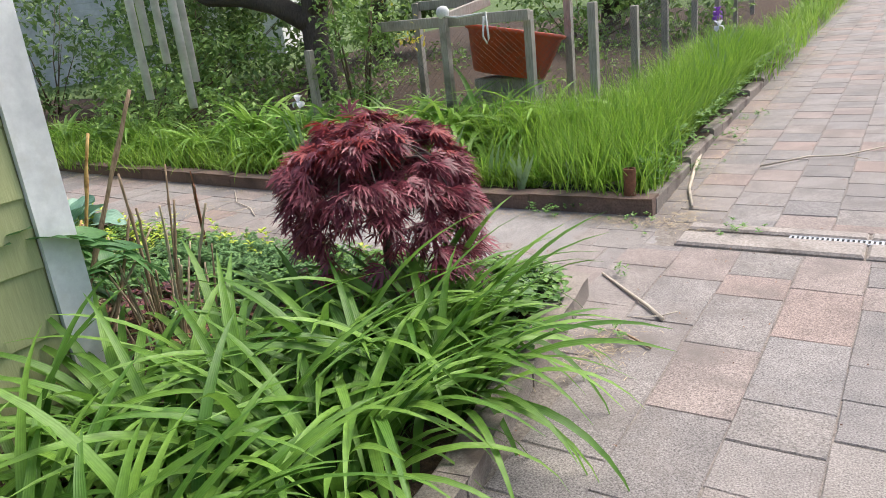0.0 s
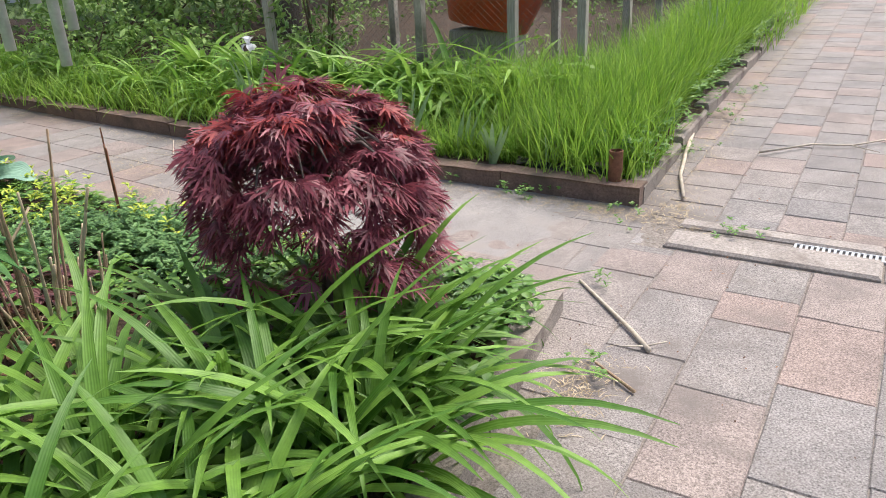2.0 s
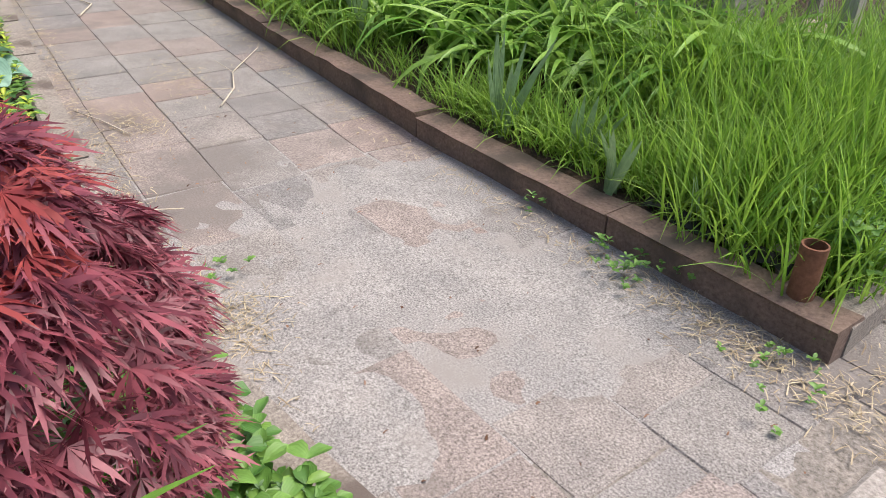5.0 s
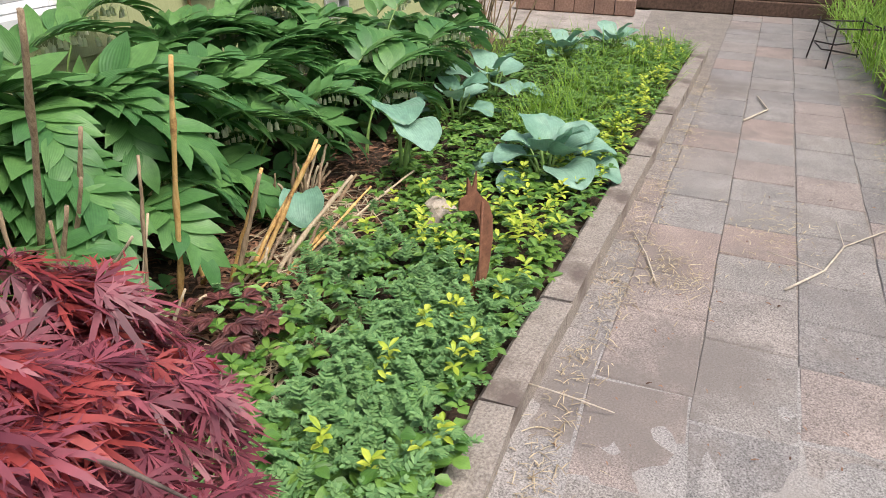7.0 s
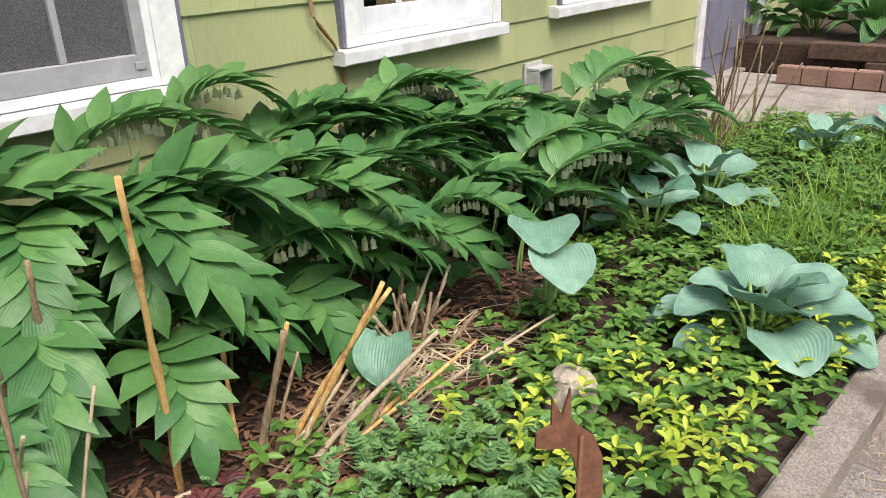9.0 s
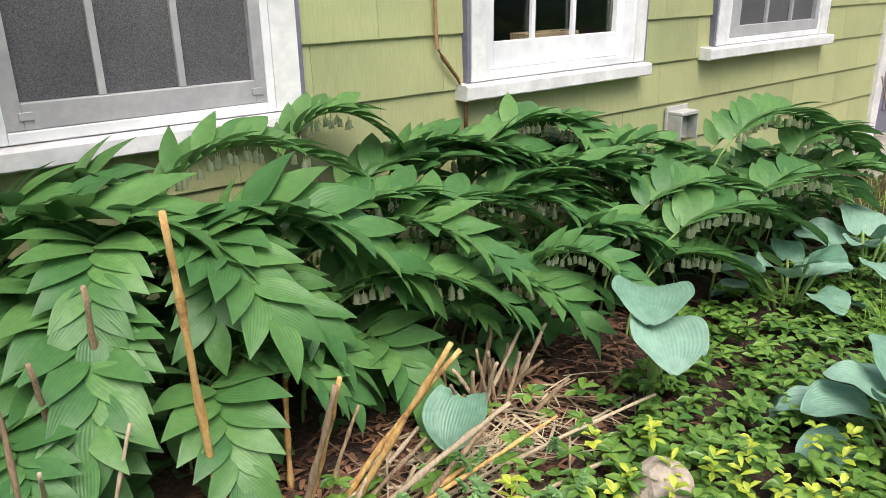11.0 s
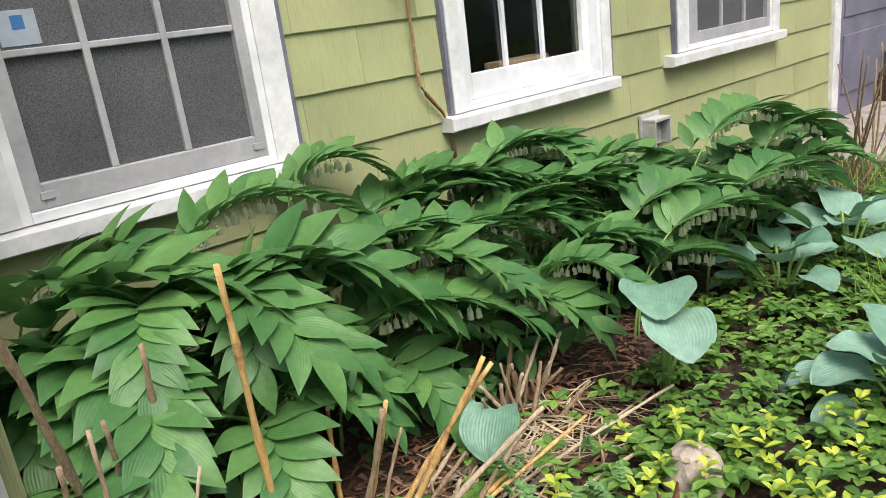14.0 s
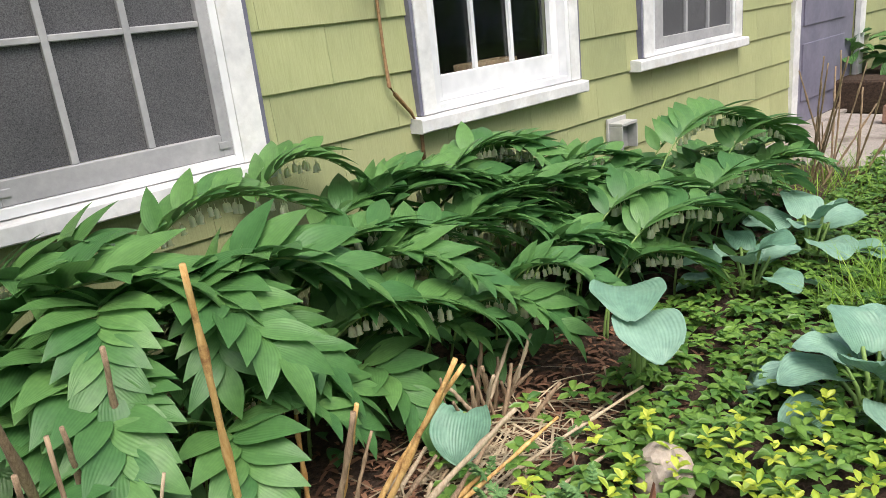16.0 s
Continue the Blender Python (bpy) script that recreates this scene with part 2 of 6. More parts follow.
M_TRIMEDGE = surface("lavender_grey_trim_edge", (0.14, 0.14, 0.19), (0.2, 0.2, 0.26), 30, 5, 0.6, 0.1)
M_DOOR = surface("lavender_grey_door_paint", (0.17, 0.165, 0.22), (0.21, 0.2, 0.27), 20, 3, 0.5, 0.1)
# near-black colour standing in for the lack of light indoors
M_DARK = surface("unlit_room_shade", (0.02, 0.02, 0.022), (0.04, 0.04, 0.045), 4, 2, 0.9, 0.0)
M_STEEL = surface("galvanised_steel", (0.42, 0.43, 0.44), (0.6, 0.61, 0.62), 40, 6, 0.4, 0.1, 0.002, metal=0.7)
M_RUST = surface("rusted_steel", (0.13, 0.055, 0.03), (0.27, 0.12, 0.068), 45, 8, 0.9, 0.4, 0.002, stain=(0.12, 0.05, 0.03), stain_scale=8)
M_BLACK_IRON = surface("dark_iron", (0.012, 0.012, 0.012), (0.05, 0.035, 0.03), 60, 9, 0.7, 0.2)
M_BLACK_PLASTIC = surface("black_edging_plastic", (0.01, 0.01, 0.011), (0.03, 0.03, 0.03), 40, 9, 0.4, 0.2)
M_FENCE = surface("weathered_grey_timber", (0.24, 0.215, 0.185), (0.5, 0.46, 0.41), 30, 3, 0.9, 0.5, 0.004, stretch=(6, 6, 0.3), stain=(0.14, 0.13, 0.1), stain_scale=2)
M_RAILWALL = surface("brown_landscape_timber", (0.06, 0.035, 0.025), (0.17, 0.105, 0.075), 30, 3, 0.9, 0.5, 0.005)
M_BARK = surface("grey_brown_bark", (0.045, 0.035, 0.028), (0.15, 0.12, 0.1), 25, 3, 0.95, 0.9, 0.02, stretch=(4, 4, 0.6))
M_MAPLEBARK = surface("young_maple_bark", (0.07, 0.05, 0.042), (0.19, 0.15, 0.13), 40, 5, 0.85, 0.4, 0.004)
M_CANE = surface("dry_brown_cane", (0.17, 0.108, 0.064), (0.45, 0.33, 0.21), 30, 6, 0.8, 0.4, 0.002, stretch=(5, 5, 0.6))
M_CANE_PALE = surface("bleached_cane", (0.36, 0.27, 0.17), (0.62, 0.51, 0.36), 30, 6, 0.8, 0.3, 0.002, stretch=(5, 5, 0.6))
M_CANE_ORANGE = surface("peeling_orange_cane", (0.5, 0.25, 0.065), (0.86, 0.6, 0.25), 22, 7, 0.7, 0.5, 0.003, stretch=(3, 3, 0.5), stain=(0.22, 0.09, 0.035), stain_scale=14)
M_STICK = surface("bleached_stick", (0.4, 0.33, 0.25), (0.66, 0.58, 0.48), 40, 8, 0.85, 0.3, 0.002)
M_TUB = surface("red_orange_plastic", (0.4, 0.05, 0.016), (0.52, 0.075, 0.025), 14, 3, 0.4, 0.05, stain=(0.3, 0.06, 0.03), stain_scale=4)
M_ROPE = surface("white_rope", (0.6, 0.6, 0.58), (0.8, 0.8, 0.78), 90, 8, 0.9, 0.3)
M_MESH = surface("galvanised_wire", (0.07, 0.07, 0.07), (0.16, 0.16, 0.16), 60, 9, 0.6, 0.0, metal=0.3)
M_STONE = surface("pale_fieldstone", (0.33, 0.26, 0.2), (0.62, 0.53, 0.44), 30, 7, 0.9, 0.5, 0.006)
M_CHIME = surface("aged_aluminium_tube", (0.55, 0.56, 0.58), (0.78, 0.79, 0.8), 25, 7, 0.4, 0.08, 0.001, metal=0.15, stain=(0.45, 0.45, 0.44), stain_scale=9)
M_BRICK = surface("red_brown_block", (0.2, 0.11, 0.08), (0.36, 0.23, 0.18), 50, 5, 0.9, 0.5, 0.004)
M_ROOF = surface("grey_asphalt_shingle", (0.07, 0.07, 0.07), (0.15, 0.145, 0.14), 80, 3, 0.95, 0.5)
M_VENT = surface("grey_vent_plastic", (0.42, 0.42, 0.4), (0.52, 0.52, 0.5), 20, 5, 0.5, 0.05)
M_VINE = surface("vine_stem", (0.2, 0.11, 0.05), (0.42, 0.26, 0.13), 50, 8, 0.85, 0.3, 0.002)
M_FARHOUSE = surface("white_clapboard", (0.55, 0.55, 0.55), (0.68, 0.68, 0.68), 12, 2, 0.6, 0.1)
M_POT = surface("black_nursery_pot", (0.02, 0.02, 0.02), (0.05, 0.05, 0.05), 30, 6, 0.5, 0.05)
M_TYRE = surface("tyre_rubber", (0.012, 0.012, 0.012), (0.03, 0.03, 0.03), 60, 6, 0.8, 0.2)
M_BLUE = surface("blue_print", (0.04, 0.15, 0.36), (0.06, 0.2, 0.44), 20, 5, 0.5, 0.0)
M_PAPER = surface("pale_sticker", (0.36, 0.42, 0.48), (0.42, 0.48, 0.54), 20, 5, 0.5, 0.0)

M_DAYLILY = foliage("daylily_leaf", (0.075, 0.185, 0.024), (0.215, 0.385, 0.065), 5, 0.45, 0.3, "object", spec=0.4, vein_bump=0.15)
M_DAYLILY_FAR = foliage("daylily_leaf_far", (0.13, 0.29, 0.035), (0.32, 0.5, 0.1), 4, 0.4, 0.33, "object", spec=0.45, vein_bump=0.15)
M_GRASS = foliage("lush_grass", (0.13, 0.27, 0.03), (0.37, 0.56, 0.085), 1, 0.45, 0.38)
M_IRIS = foliage("iris_blade", (0.16, 0.28, 0.12), (0.34, 0.47, 0.27), 4, 0.45, 0.2)
M_SEAL = foliage("solomons_seal_leaf", (0.068, 0.185, 0.058), (0.145, 0.3, 0.09), 9, 0.42, 0.26, "object", spec=0.42, vein_bump=0.12)
# darker copy of the leaf colour: shade low in the stand put into it
M_SEAL_LOW = foliage("solomons_seal_lower_leaf_shaded", (0.06, 0.165, 0.05), (0.12, 0.26, 0.08), 9, 0.45, 0.2, "island", spec=0.35, vein_bump=0.14)
M_SEALSTEM = foliage("solomons_seal_stem", (0.16, 0.27, 0.07), (0.22, 0.33, 0.1), 0, 0.5, 0.0)
M_BELL = foliage("cream_bell_flower", (0.88, 0.87, 0.66), (0.94, 0.93, 0.76), 0, 0.5, 0.5)
M_HOSTA = foliage("blue_green_hosta_leaf", (0.15, 0.3, 0.21), (0.26, 0.42, 0.33), 18, 0.4, 0.15, "object", vein_bump=0.2)
M_HOSTA_DARK = foliage("dark_green_hosta_leaf", (0.05, 0.14, 0.04), (0.12, 0.26, 0.07), 8, 0.4, 0.15, "object", vein_bump=0.7)
M_MAPLE = foliage("dissected_red_maple_leaf", (0.11, 0.022, 0.037), (0.33, 0.083, 0.112), 0, 0.42, 0.24)
M_MAPLE_TIP = foliage("fresh_scarlet_maple_leaf", (0.24, 0.03, 0.036), (0.4, 0.07, 0.065), 0, 0.5, 0.3)
M_PACHY = foliage("pachysandra_leaf", (0.06, 0.155, 0.028), (0.2, 0.34, 0.065), 1, 0.35, 0.2, spec=0.5)
M_GOLD = foliage("golden_euonymus_leaf", (0.32, 0.44, 0.04), (0.6, 0.65, 0.09), 1, 0.4, 0.25)
M_FERNY = foliage("feathery_grey_green_leaf", (0.1, 0.22, 0.075), (0.22, 0.38, 0.14), 0, 0.6, 0.2)
M_BERRY = foliage("strawberry_leaf", (0.075, 0.185, 0.035), (0.2, 0.36, 0.075), 7, 0.42, 0.25, vein_bump=0.12)
M_HEUCHERA = foliage("dark_plum_leaf", (0.07, 0.022, 0.026), (0.19, 0.065, 0.06), 3, 0.45, 0.15)
M_SHRUB = foliage("shrub_leaf", (0.1, 0.2, 0.045), (0.3, 0.44, 0.12), 1, 0.5, 0.3)
M_TREELEAF = foliage("tree_leaf", (0.07, 0.14, 0.04), (0.23, 0.34, 0.11), 1, 0.5, 0.32)
M_YELLOW = foliage("yellow_blossom", (0.75, 0.6, 0.04), (0.85, 0.75, 0.12), 0, 0.5, 0.3)
M_PURPLE = foliage("purple_iris_petal", (0.12, 0.03, 0.3), (0.3, 0.12, 0.55), 0, 0.5, 0.3)
M_PALEFLOWER = foliage("pale_lilac_petal", (0.55, 0.55, 0.7), (0.8, 0.8, 0.85), 0, 0.5, 0.3)
M_BARKSTEM = foliage("woody_stem", (0.09, 0.06, 0.04), (0.17, 0.12, 0.08), 0, 0.8, 0.0)

_g = bpy.data.materials.new("window_glass")
_g.use_nodes = True
_gb = _g.node_tree.nodes["Principled BSDF"]
_gb.inputs["Base Color"].default_value = (0.9, 0.95, 0.95, 1)
_gb.inputs["Roughness"].default_value = 0.03
_gb.inputs["Transmission Weight"].default_value = 1.0
_gb.inputs["IOR"].default_value = 1.45
M_GLASS = _g


# ---------------------------------------------------------------- the lie of the land
def rise_at(y):
    """The drive climbs gently beyond the drain."""
    return 0.052 * max(0.0, y - 3.6)


def bed_kerb_y(x):
    """The bed's kerb along the path."""
    return 2.2 + (0.0 if x > -1.2 else 0.083 * (-1.2 - x)) + (0.11 * (x + 0.5) if x > -0.5 else 0.0)


def far_kerb_y(x):
    """Front face of the brown kerb across the path."""
    return 3.5 + 0.07 * max(0.0, -1.5 - x)


def bed_edge_x(y):
    """The bed's kerb along the drive."""
    return 0.44 + 0.15 * (2.3 - y)


PATH_END = -8.35

# ---------------------------------------------------------------- ground
g = G()
xs = [-400, -120, -60, -30, -20] + [-14 + i for i in range(0, 29)] + [20, 40, 120, 400]
ys = [-400, -120, -40, -15, -8, -4, -2, 0, 1, 2, 3, 3.6] + [4.5 + i for i in range(0, 22)] + [30, 40, 60, 120, 400]
g.grid([[(x, y, -0.05 + rise_at(min(y, 60))) for x in xs] for y in ys])
tagged(part("ground", g, M_LAWN), "rough green garden ground round the house", "ground", kind="structure")

# soil of the bed beside the house
g = G()
rows = []
for i in range(31):
    x = 0.34 - 6.14 * i / 30
    y1 = bed_kerb_y(x) - 0.03
    rows.append([(x, 0.0 + (y1 - 0.0) * j / 14, 0.085 + 0.02 * noise.noise((x * 3, j * 0.5, 1.0))) for j in range(15)])
g.grid(rows)
rows = []
for i in range(25):
    y = -2.0 + 4.1 * i / 24
    rows.append([(-0.9 + (bed_edge_x(y) - 0.05 + 0.9) * j / 12, y, 0.06 + 0.02 * noise.noise((j * 0.6, y * 3, 4.0))) for j in range(13)])
g.grid(rows)
bed_soil = tagged(part("bed_soil", g, M_SOIL), "dark damp soil with bark mulch in the house bed", "soil", kind="structure")

# soil of the bed across the path
g = G()
g.grid([[(0.28 - 9.2 * i / 40, far_kerb_y(0.28 - 9.2 * i / 40) + 0.06 + 12.0 * (j / 24) ** 1.5, 0.07 + rise_at(3.5 + 12.0 * (j / 24) ** 1.5) + 0.03 * noise.noise((i * 0.4, j * 0.5, 2.0))) for j in range(25)] for i in range(41)])
tagged(part("far_bed_soil", g, M_SOIL), "dark soil under the grass and lilies", "soil", kind="structure")


g = G()
g.box(-8.3, -6.2, 0.06, 2.0, -0.08, -0.004, 0.01)
tagged(part("door_landing", g, M_CONCRETE, smooth=False), "worn concrete landing in front of the back door", "pavement", kind="structure")

# ---------------------------------------------------------------- house
def rect_minus(x0, x1, z0, z1, holes):
    """The rectangles left of one shingle course when the openings are cut out."""
    spans = [(x0, x1)]
    for hx0, hx1, hz0, hz1 in holes:
        if hz1 <= z0 + 0.002 or hz0 >= z1 - 0.002:
            continue
        out = []
        for a, b in spans:
            if hx1 <= a or hx0 >= b:
                out.append((a, b))
            else:
                if hx0 > a:
                    out.append((a, hx0))
                if hx1 < b:
                    out.append((hx1, b))
        spans = out
    return spans


# openings of the garden wall: x0, x1, z0, z1
WIN = [(-2.2, -1.12, 0.85, 2.05), (-4.22, -3.02, 0.865, 2.05), (-6.27, -4.9, 0.895, 2.05)]
DOORWAY = (-8.95, -7.42, -0.05, 2.08)
WALL_W, WALL_TOP = -11.0, 2.7
g = G()
cuts = sorted([(a, b, c, d) for a, b, c, d in WIN] + [DOORWAY])
x = WALL_W
for a, b, c, d in cuts:
    g.box(x, a, -0.2, -0.012, -0.1, WALL_TOP, 0.001)
    if c > 0:
        g.box(a, b, -0.2, -0.012, -0.1, c, 0.001)
    g.box(a, b, -0.2, -0.012, d, WALL_TOP, 0.001)
    x = b
g.box(x, -0.931, -0.2, -0.012, -0.1, WALL_TOP, 0.001)
wall_garden = tagged(part("wall_garden", g, M_SIDING, smooth=False), "olive green shingled house wall facing the garden path", "wall", kind="structure")
g = G()
g.box(-0.93, -0.767, -6.0, 0.775, -0.1, WALL_TOP, 0.001)
wall_side = tagged(part("wall_side", g, M_SIDING, smooth=False), "olive green shingled side wall of the house by the drive", "wall", kind="structure")
g = G()
g.box(WALL_W, -1.03, -6.0, -5.8, -0.1, WALL_TOP, 0.001)
g.box(WALL_W, WALL_W + 0.2, -5.79, -0.21, -0.1, WALL_TOP, 0.001)
tagged(part("wall_back", g, M_SIDING, smooth=False), "plain green back walls closing the house", "wall", kind="structure")
g = G()
g.box(WALL_W - 0.3, -0.6, -6.3, 0.12, WALL_TOP + 0.01, WALL_TOP + 0.13, 0.01)
g.box(-0.62, -0.56, 0.121, 1.28, WALL_TOP + 0.02, WALL_TOP + 0.08, 0.01)
tagged(part("ceiling", g, M_WHITE, smooth=False), "white painted soffit and eaves board of the house", "eaves", kind="structure")
g = G()
g.add([(WALL_W - 0.4, -6.4, 2.85), (-0.5, -6.4, 2.85), (-0.5, 0.16, 2.85), (WALL_W - 0.4, 0.16, 2.85), (WALL_W - 0.4, -3.0, 4.3), (-0.5, -3.0, 4.3)],
      [(0, 1, 5, 4), (2, 3, 4, 5), (1, 2, 5), (3, 0, 4)])
tagged(part("roof", g, M_ROOF, smooth=False), "grey asphalt shingled house roof", "roof", kind="structure")


def shingle_mesh(w, h, key, lip=0.011):
    """A siding shingle, thicker at its lower edge."""
    gg = G()
    n = 7
    f = []
    r = random.Random(key)
    for i in range(n + 1):
        x = -w / 2 + 0.0008 + (w - 0.0016) * i / n
        dz = r.uniform(-0.0012, 0.0012)
        f.append([(x, -0.008, h), (x, -0.001, h), (x, lip, 0.003 + dz), (x, lip - 0.002, dz), (x, -0.008, dz)])
    gg.grid(f)
    gg.add([f[0][k] for k in range(5)], [(0, 1, 2, 3, 4)])
    gg.add([f[-1][k] for k in range(5)], [(4, 3, 2, 1, 0)])
    return gg.mesh("shingle", False)


SHINGLES = {}


def shingle(x, z, w, h, parent, m):
    key = (round(w, 2), round(h, 2))
    if key not in SHINGLES:
        SHINGLES[key] = shingle_mesh(key[0], key[1], len(SHINGLES))
    ob = part("shingle", SHINGLES[key], M_SIDING, parent)
    ob.matrix_world = m @ pose(x, 0, z) @ Matrix.Diagonal((w / key[0], 1, h / key[1], 1))


COURSE = 0.23
for r in range(0, 13):
    z0, z1 = r * COURSE - 0.082, (r + 1) * COURSE - 0.082
    z1 = min(z1, WALL_TOP)
    if z1 - z0 < 0.05:
        continue
    start = -1.03 - (0.3 if r % 2 else 0.0)
    edges = [-0.94] + [start - 0.62 * k for k in range(1, 17)]
    for a, b in zip(edges[1:], edges[:-1]):
        if a < WALL_W:
            continue
        for p, q in rect_minus(a, b, z0, z1, WIN + [DOORWAY]):
            if q - p > 0.02:
                shingle((p + q) / 2, z0, q - p, z1 - z0, wall_garden, Matrix.Identity(4))
    # side wall: faces the drive
    edges = [0.76 - 0.62 * k - (0.3 if r % 2 else 0.0) for k in range(0, 7)]
    edges[0] = 0.67
    for a, b in zip(edges[1:], edges[:-1]):
        if b - a > 0.02:
            shingle(-(a + b) / 2 * -1, z0, b - a, z1 - z0, wall_side, pose(-0.761, 0, 0, 0, 0, -90) @ Matrix.Diagonal((-1, 1, 1, 1)))

corner = thing("corner_board", (-0.775, 0.775, 0), "white painted corner board with flaking paint", "trim", kind="structure")
g = G()
g.box(0.018, 0.04, -0.1, 0.022, 0.03, WALL_TOP, 0.003)
part("side_board", g, M_WHITE, corner, smooth=False)
g = G()
g.box(-0.12, 0.017, 0.001, 0.022, 0.03, WALL_TOP, 0.003)
part("front_board", g, M_WHITE, corner, smooth=False)


def bar(parent, name, x0, x1, y0, y1, z0, z1, mat, label="", bev=0.003):
    gg = G()
    gg.box(x0, x1, y0, y1, z0, z1, bev)
    return part(name, gg, mat, parent, label, smooth=False)


def window(name, label, hole, trim_w, sill_z, sill_x, sash, glass, vbars, hbars, sashmat, screen):
    """A sash window set in the wall. glass: x0, x1, z0, z1 of the pane; bars at given x and z."""
    a, b, c, d = hole
    w = thing(name, (0, 0, 0), label, "window", kind="structure")
    fr = bar(w, "casing", a - 0.0, a + trim_w, -0.02, 0.042, sill_z, d, M_WHITE)
    bar(w, "casing", b - trim_w, b, -0.02, 0.042, sill_z, d, M_WHITE)
    bar(w, "casing", a + trim_w, b - trim_w, -0.02, 0.042, d - trim_w, d, M_WHITE)
    bar(w, "casing_edge", a - 0.02, a - 0.001, -0.01, 0.036, sill_z, d, M_TRIMEDGE, "lavender grey edge strip")
    bar(w, "casing_edge", b + 0.001, b + 0.02, -0.01, 0.036, sill_z, d, M_TRIMEDGE, "lavender grey edge strip")
    # stepped vinyl frame
    i0, i1 = a + trim_w, b - trim_w
    bar(w, "frame", i0 + 0.001, i0 + 0.03, -0.06, 0.036, sill_z, d - trim_w, M_VINYL)
    bar(w, "frame", i1 - 0.03, i1 - 0.001, -0.06, 0.036, sill_z, d - trim_w, M_VINYL)
    bar(w, "frame", i0 + 0.031, i1 - 0.031, -0.06, 0.036, sill_z, sill_z + 0.035, M_VINYL)
    bar(w, "frame", i0 + 0.031, i1 - 0.031, -0.06, 0.036, d - trim_w - 0.03, d - trim_w, M_VINYL)
    gx0, gx1, gz0, gz1 = glass
    yf = 0.03 if screen else -0.018
    s0, s1, sz0, sz1 = i0 + 0.031, i1 - 0.031, sill_z + 0.036, d - trim_w - 0.031
    bar(w, "sash_stile", s0, gx0, yf - 0.03, yf, sz0, sz1, sashmat)
    bar(w, "sash_stile", gx1, s1, yf - 0.03, yf, sz0, sz1, sashmat)
    bar(w, "sash_rail", gx0 + 0.001, gx1 - 0.001, yf - 0.03, yf, sz0, gz0, sashmat)
    bar(w, "sash_rail", gx0 + 0.001, gx1 - 0.001, yf - 0.03, yf, gz1, sz1, sashmat)
    xs2 = [gx0] + sorted(vbars) + [gx1]
    zs2 = [gz0] + sorted(hbars) + [gz1]
    bw = 0.011
    for v in vbars:
        bar(w, "glazing_bar", v - bw, v + bw, yf - 0.024, yf - 0.006, gz0, gz1, sashmat if screen else M_VINYL)
    for h in hbars:
        for p, q in zip(xs2[:-1], xs2[1:]):
            bar(w, "glazing_bar", p + (bw + 0.0005 if p != gx0 else 0), q - (bw + 0.0005 if q != gx1 else 0), yf - 0.024, yf - 0.0065, h - bw, h + bw, sashmat if screen else M_VINYL)
    for p, q in zip(xs2[:-1], xs2[1:]):
        for r0, r1 in zip(zs2[:-1], zs2[1:]):
            gg = G()
            gg.box(p + 0.001, q - 0.001, yf - 0.032, yf - 0.027, r0 + 0.001, r1 - 0.001, 0.0005)
            o = part("pane", gg, M_SCREEN if screen else M_GLASS, w, "dark insect screen over the pane" if screen else "", smooth=False)
            if not screen:
                o.visible_shadow = False
    gg = G()
    n = 24
    rows = []
    r = random.Random(name)
    for i in range(n + 1):
        x = sill_x[0] + (sill_x[1] - sill_x[0]) * i / n
        k = r.uniform(-0.0015, 0.0015)
        rows.append([(x, -0.02, sill_z), (x, 0.078 + k, sill_z - 0.008), (x, 0.084 + k, sill_z - 0.014), (x, 0.084 + k * 2, sill_z - 0.064 + k), (x, 0.078, sill_z - 0.07 + k), (x, -0.01, sill_z - 0.07)])
    gg.grid(rows)
    gg.add(rows[0], [(0, 1, 2, 3, 4, 5)])
    gg.add(rows[-1], [(5, 4, 3, 2, 1, 0)])
    part("window_sill", gg, M_WHITE, w, "thick white sill with flaking paint", smooth=False)
    return w


w1 = window("window_1", "large white window with grey screen and grid bars", WIN[0], 0.1, 0.85, (-2.215, -1.04), None,
            (-2.03, -1.3, 0.965, 1.93), [-1.532, -1.782], [1.345, 1.66], M_SASH, True)
# screen latch and sticker
bar(w1, "latch", -2.055, -2.015, 0.0305, 0.037, 0.915, 0.94, M_SASH, "small grey screen latch")
bar(w1, "latch", -1.33, -1.29, 0.0305, 0.037, 0.915, 0.94, M_SASH, "small grey screen latch")
st = bar(w1, "sticker", -1.42, -1.31, 0.0045, 0.0058, 1.365, 1.465, M_PAPER, "pale blue square window sticker", 0.0005)
w2 = window("window_2", "white window with clear glass and grid bars", WIN[1], 0.08, 0.865, (-4.24, -2.96), None,
            (-4.05, -3.2, 1.02, 1.9), [-3.457, -3.735], [1.45], M_VINYL, False)
w3 = window("window_3", "small white window with grey sash", WIN[2], 0.11, 0.898, (-6.3, -4.79), None,
            (-6.09, -5.15, 1.0, 1.9), [-5.47, -5.78], [1.45], M_SASH, True)
bar(w1, "sticker_mark", -1.385, -1.35, 0.0059, 0.0064, 1.41, 1.45, M_BLUE, "blue mark on the sticker", 0.0002)
bar(w2, "inner_sill", -4.2, -3.15, -0.3, -0.07, 0.9, 0.93, M_VINYL)
tray = thing("wicker_tray", (-3.72, -0.2, 0.931), "brown wicker tray on the inner window sill", "tray")
bar(tray, "base", -0.17, 0.17, -0.05, 0.05, 0.0, 0.012, M_CANE)
bar(tray, "side", -0.17, 0.17, 0.052, 0.062, 0.0, 0.1, M_CANE)
bar(tray, "side", -0.17, 0.17, -0.062, -0.052, 0.0, 0.1, M_CANE)
bar(tray, "end", -0.182, -0.172, -0.062, 0.062, 0.0, 0.1, M_CANE)
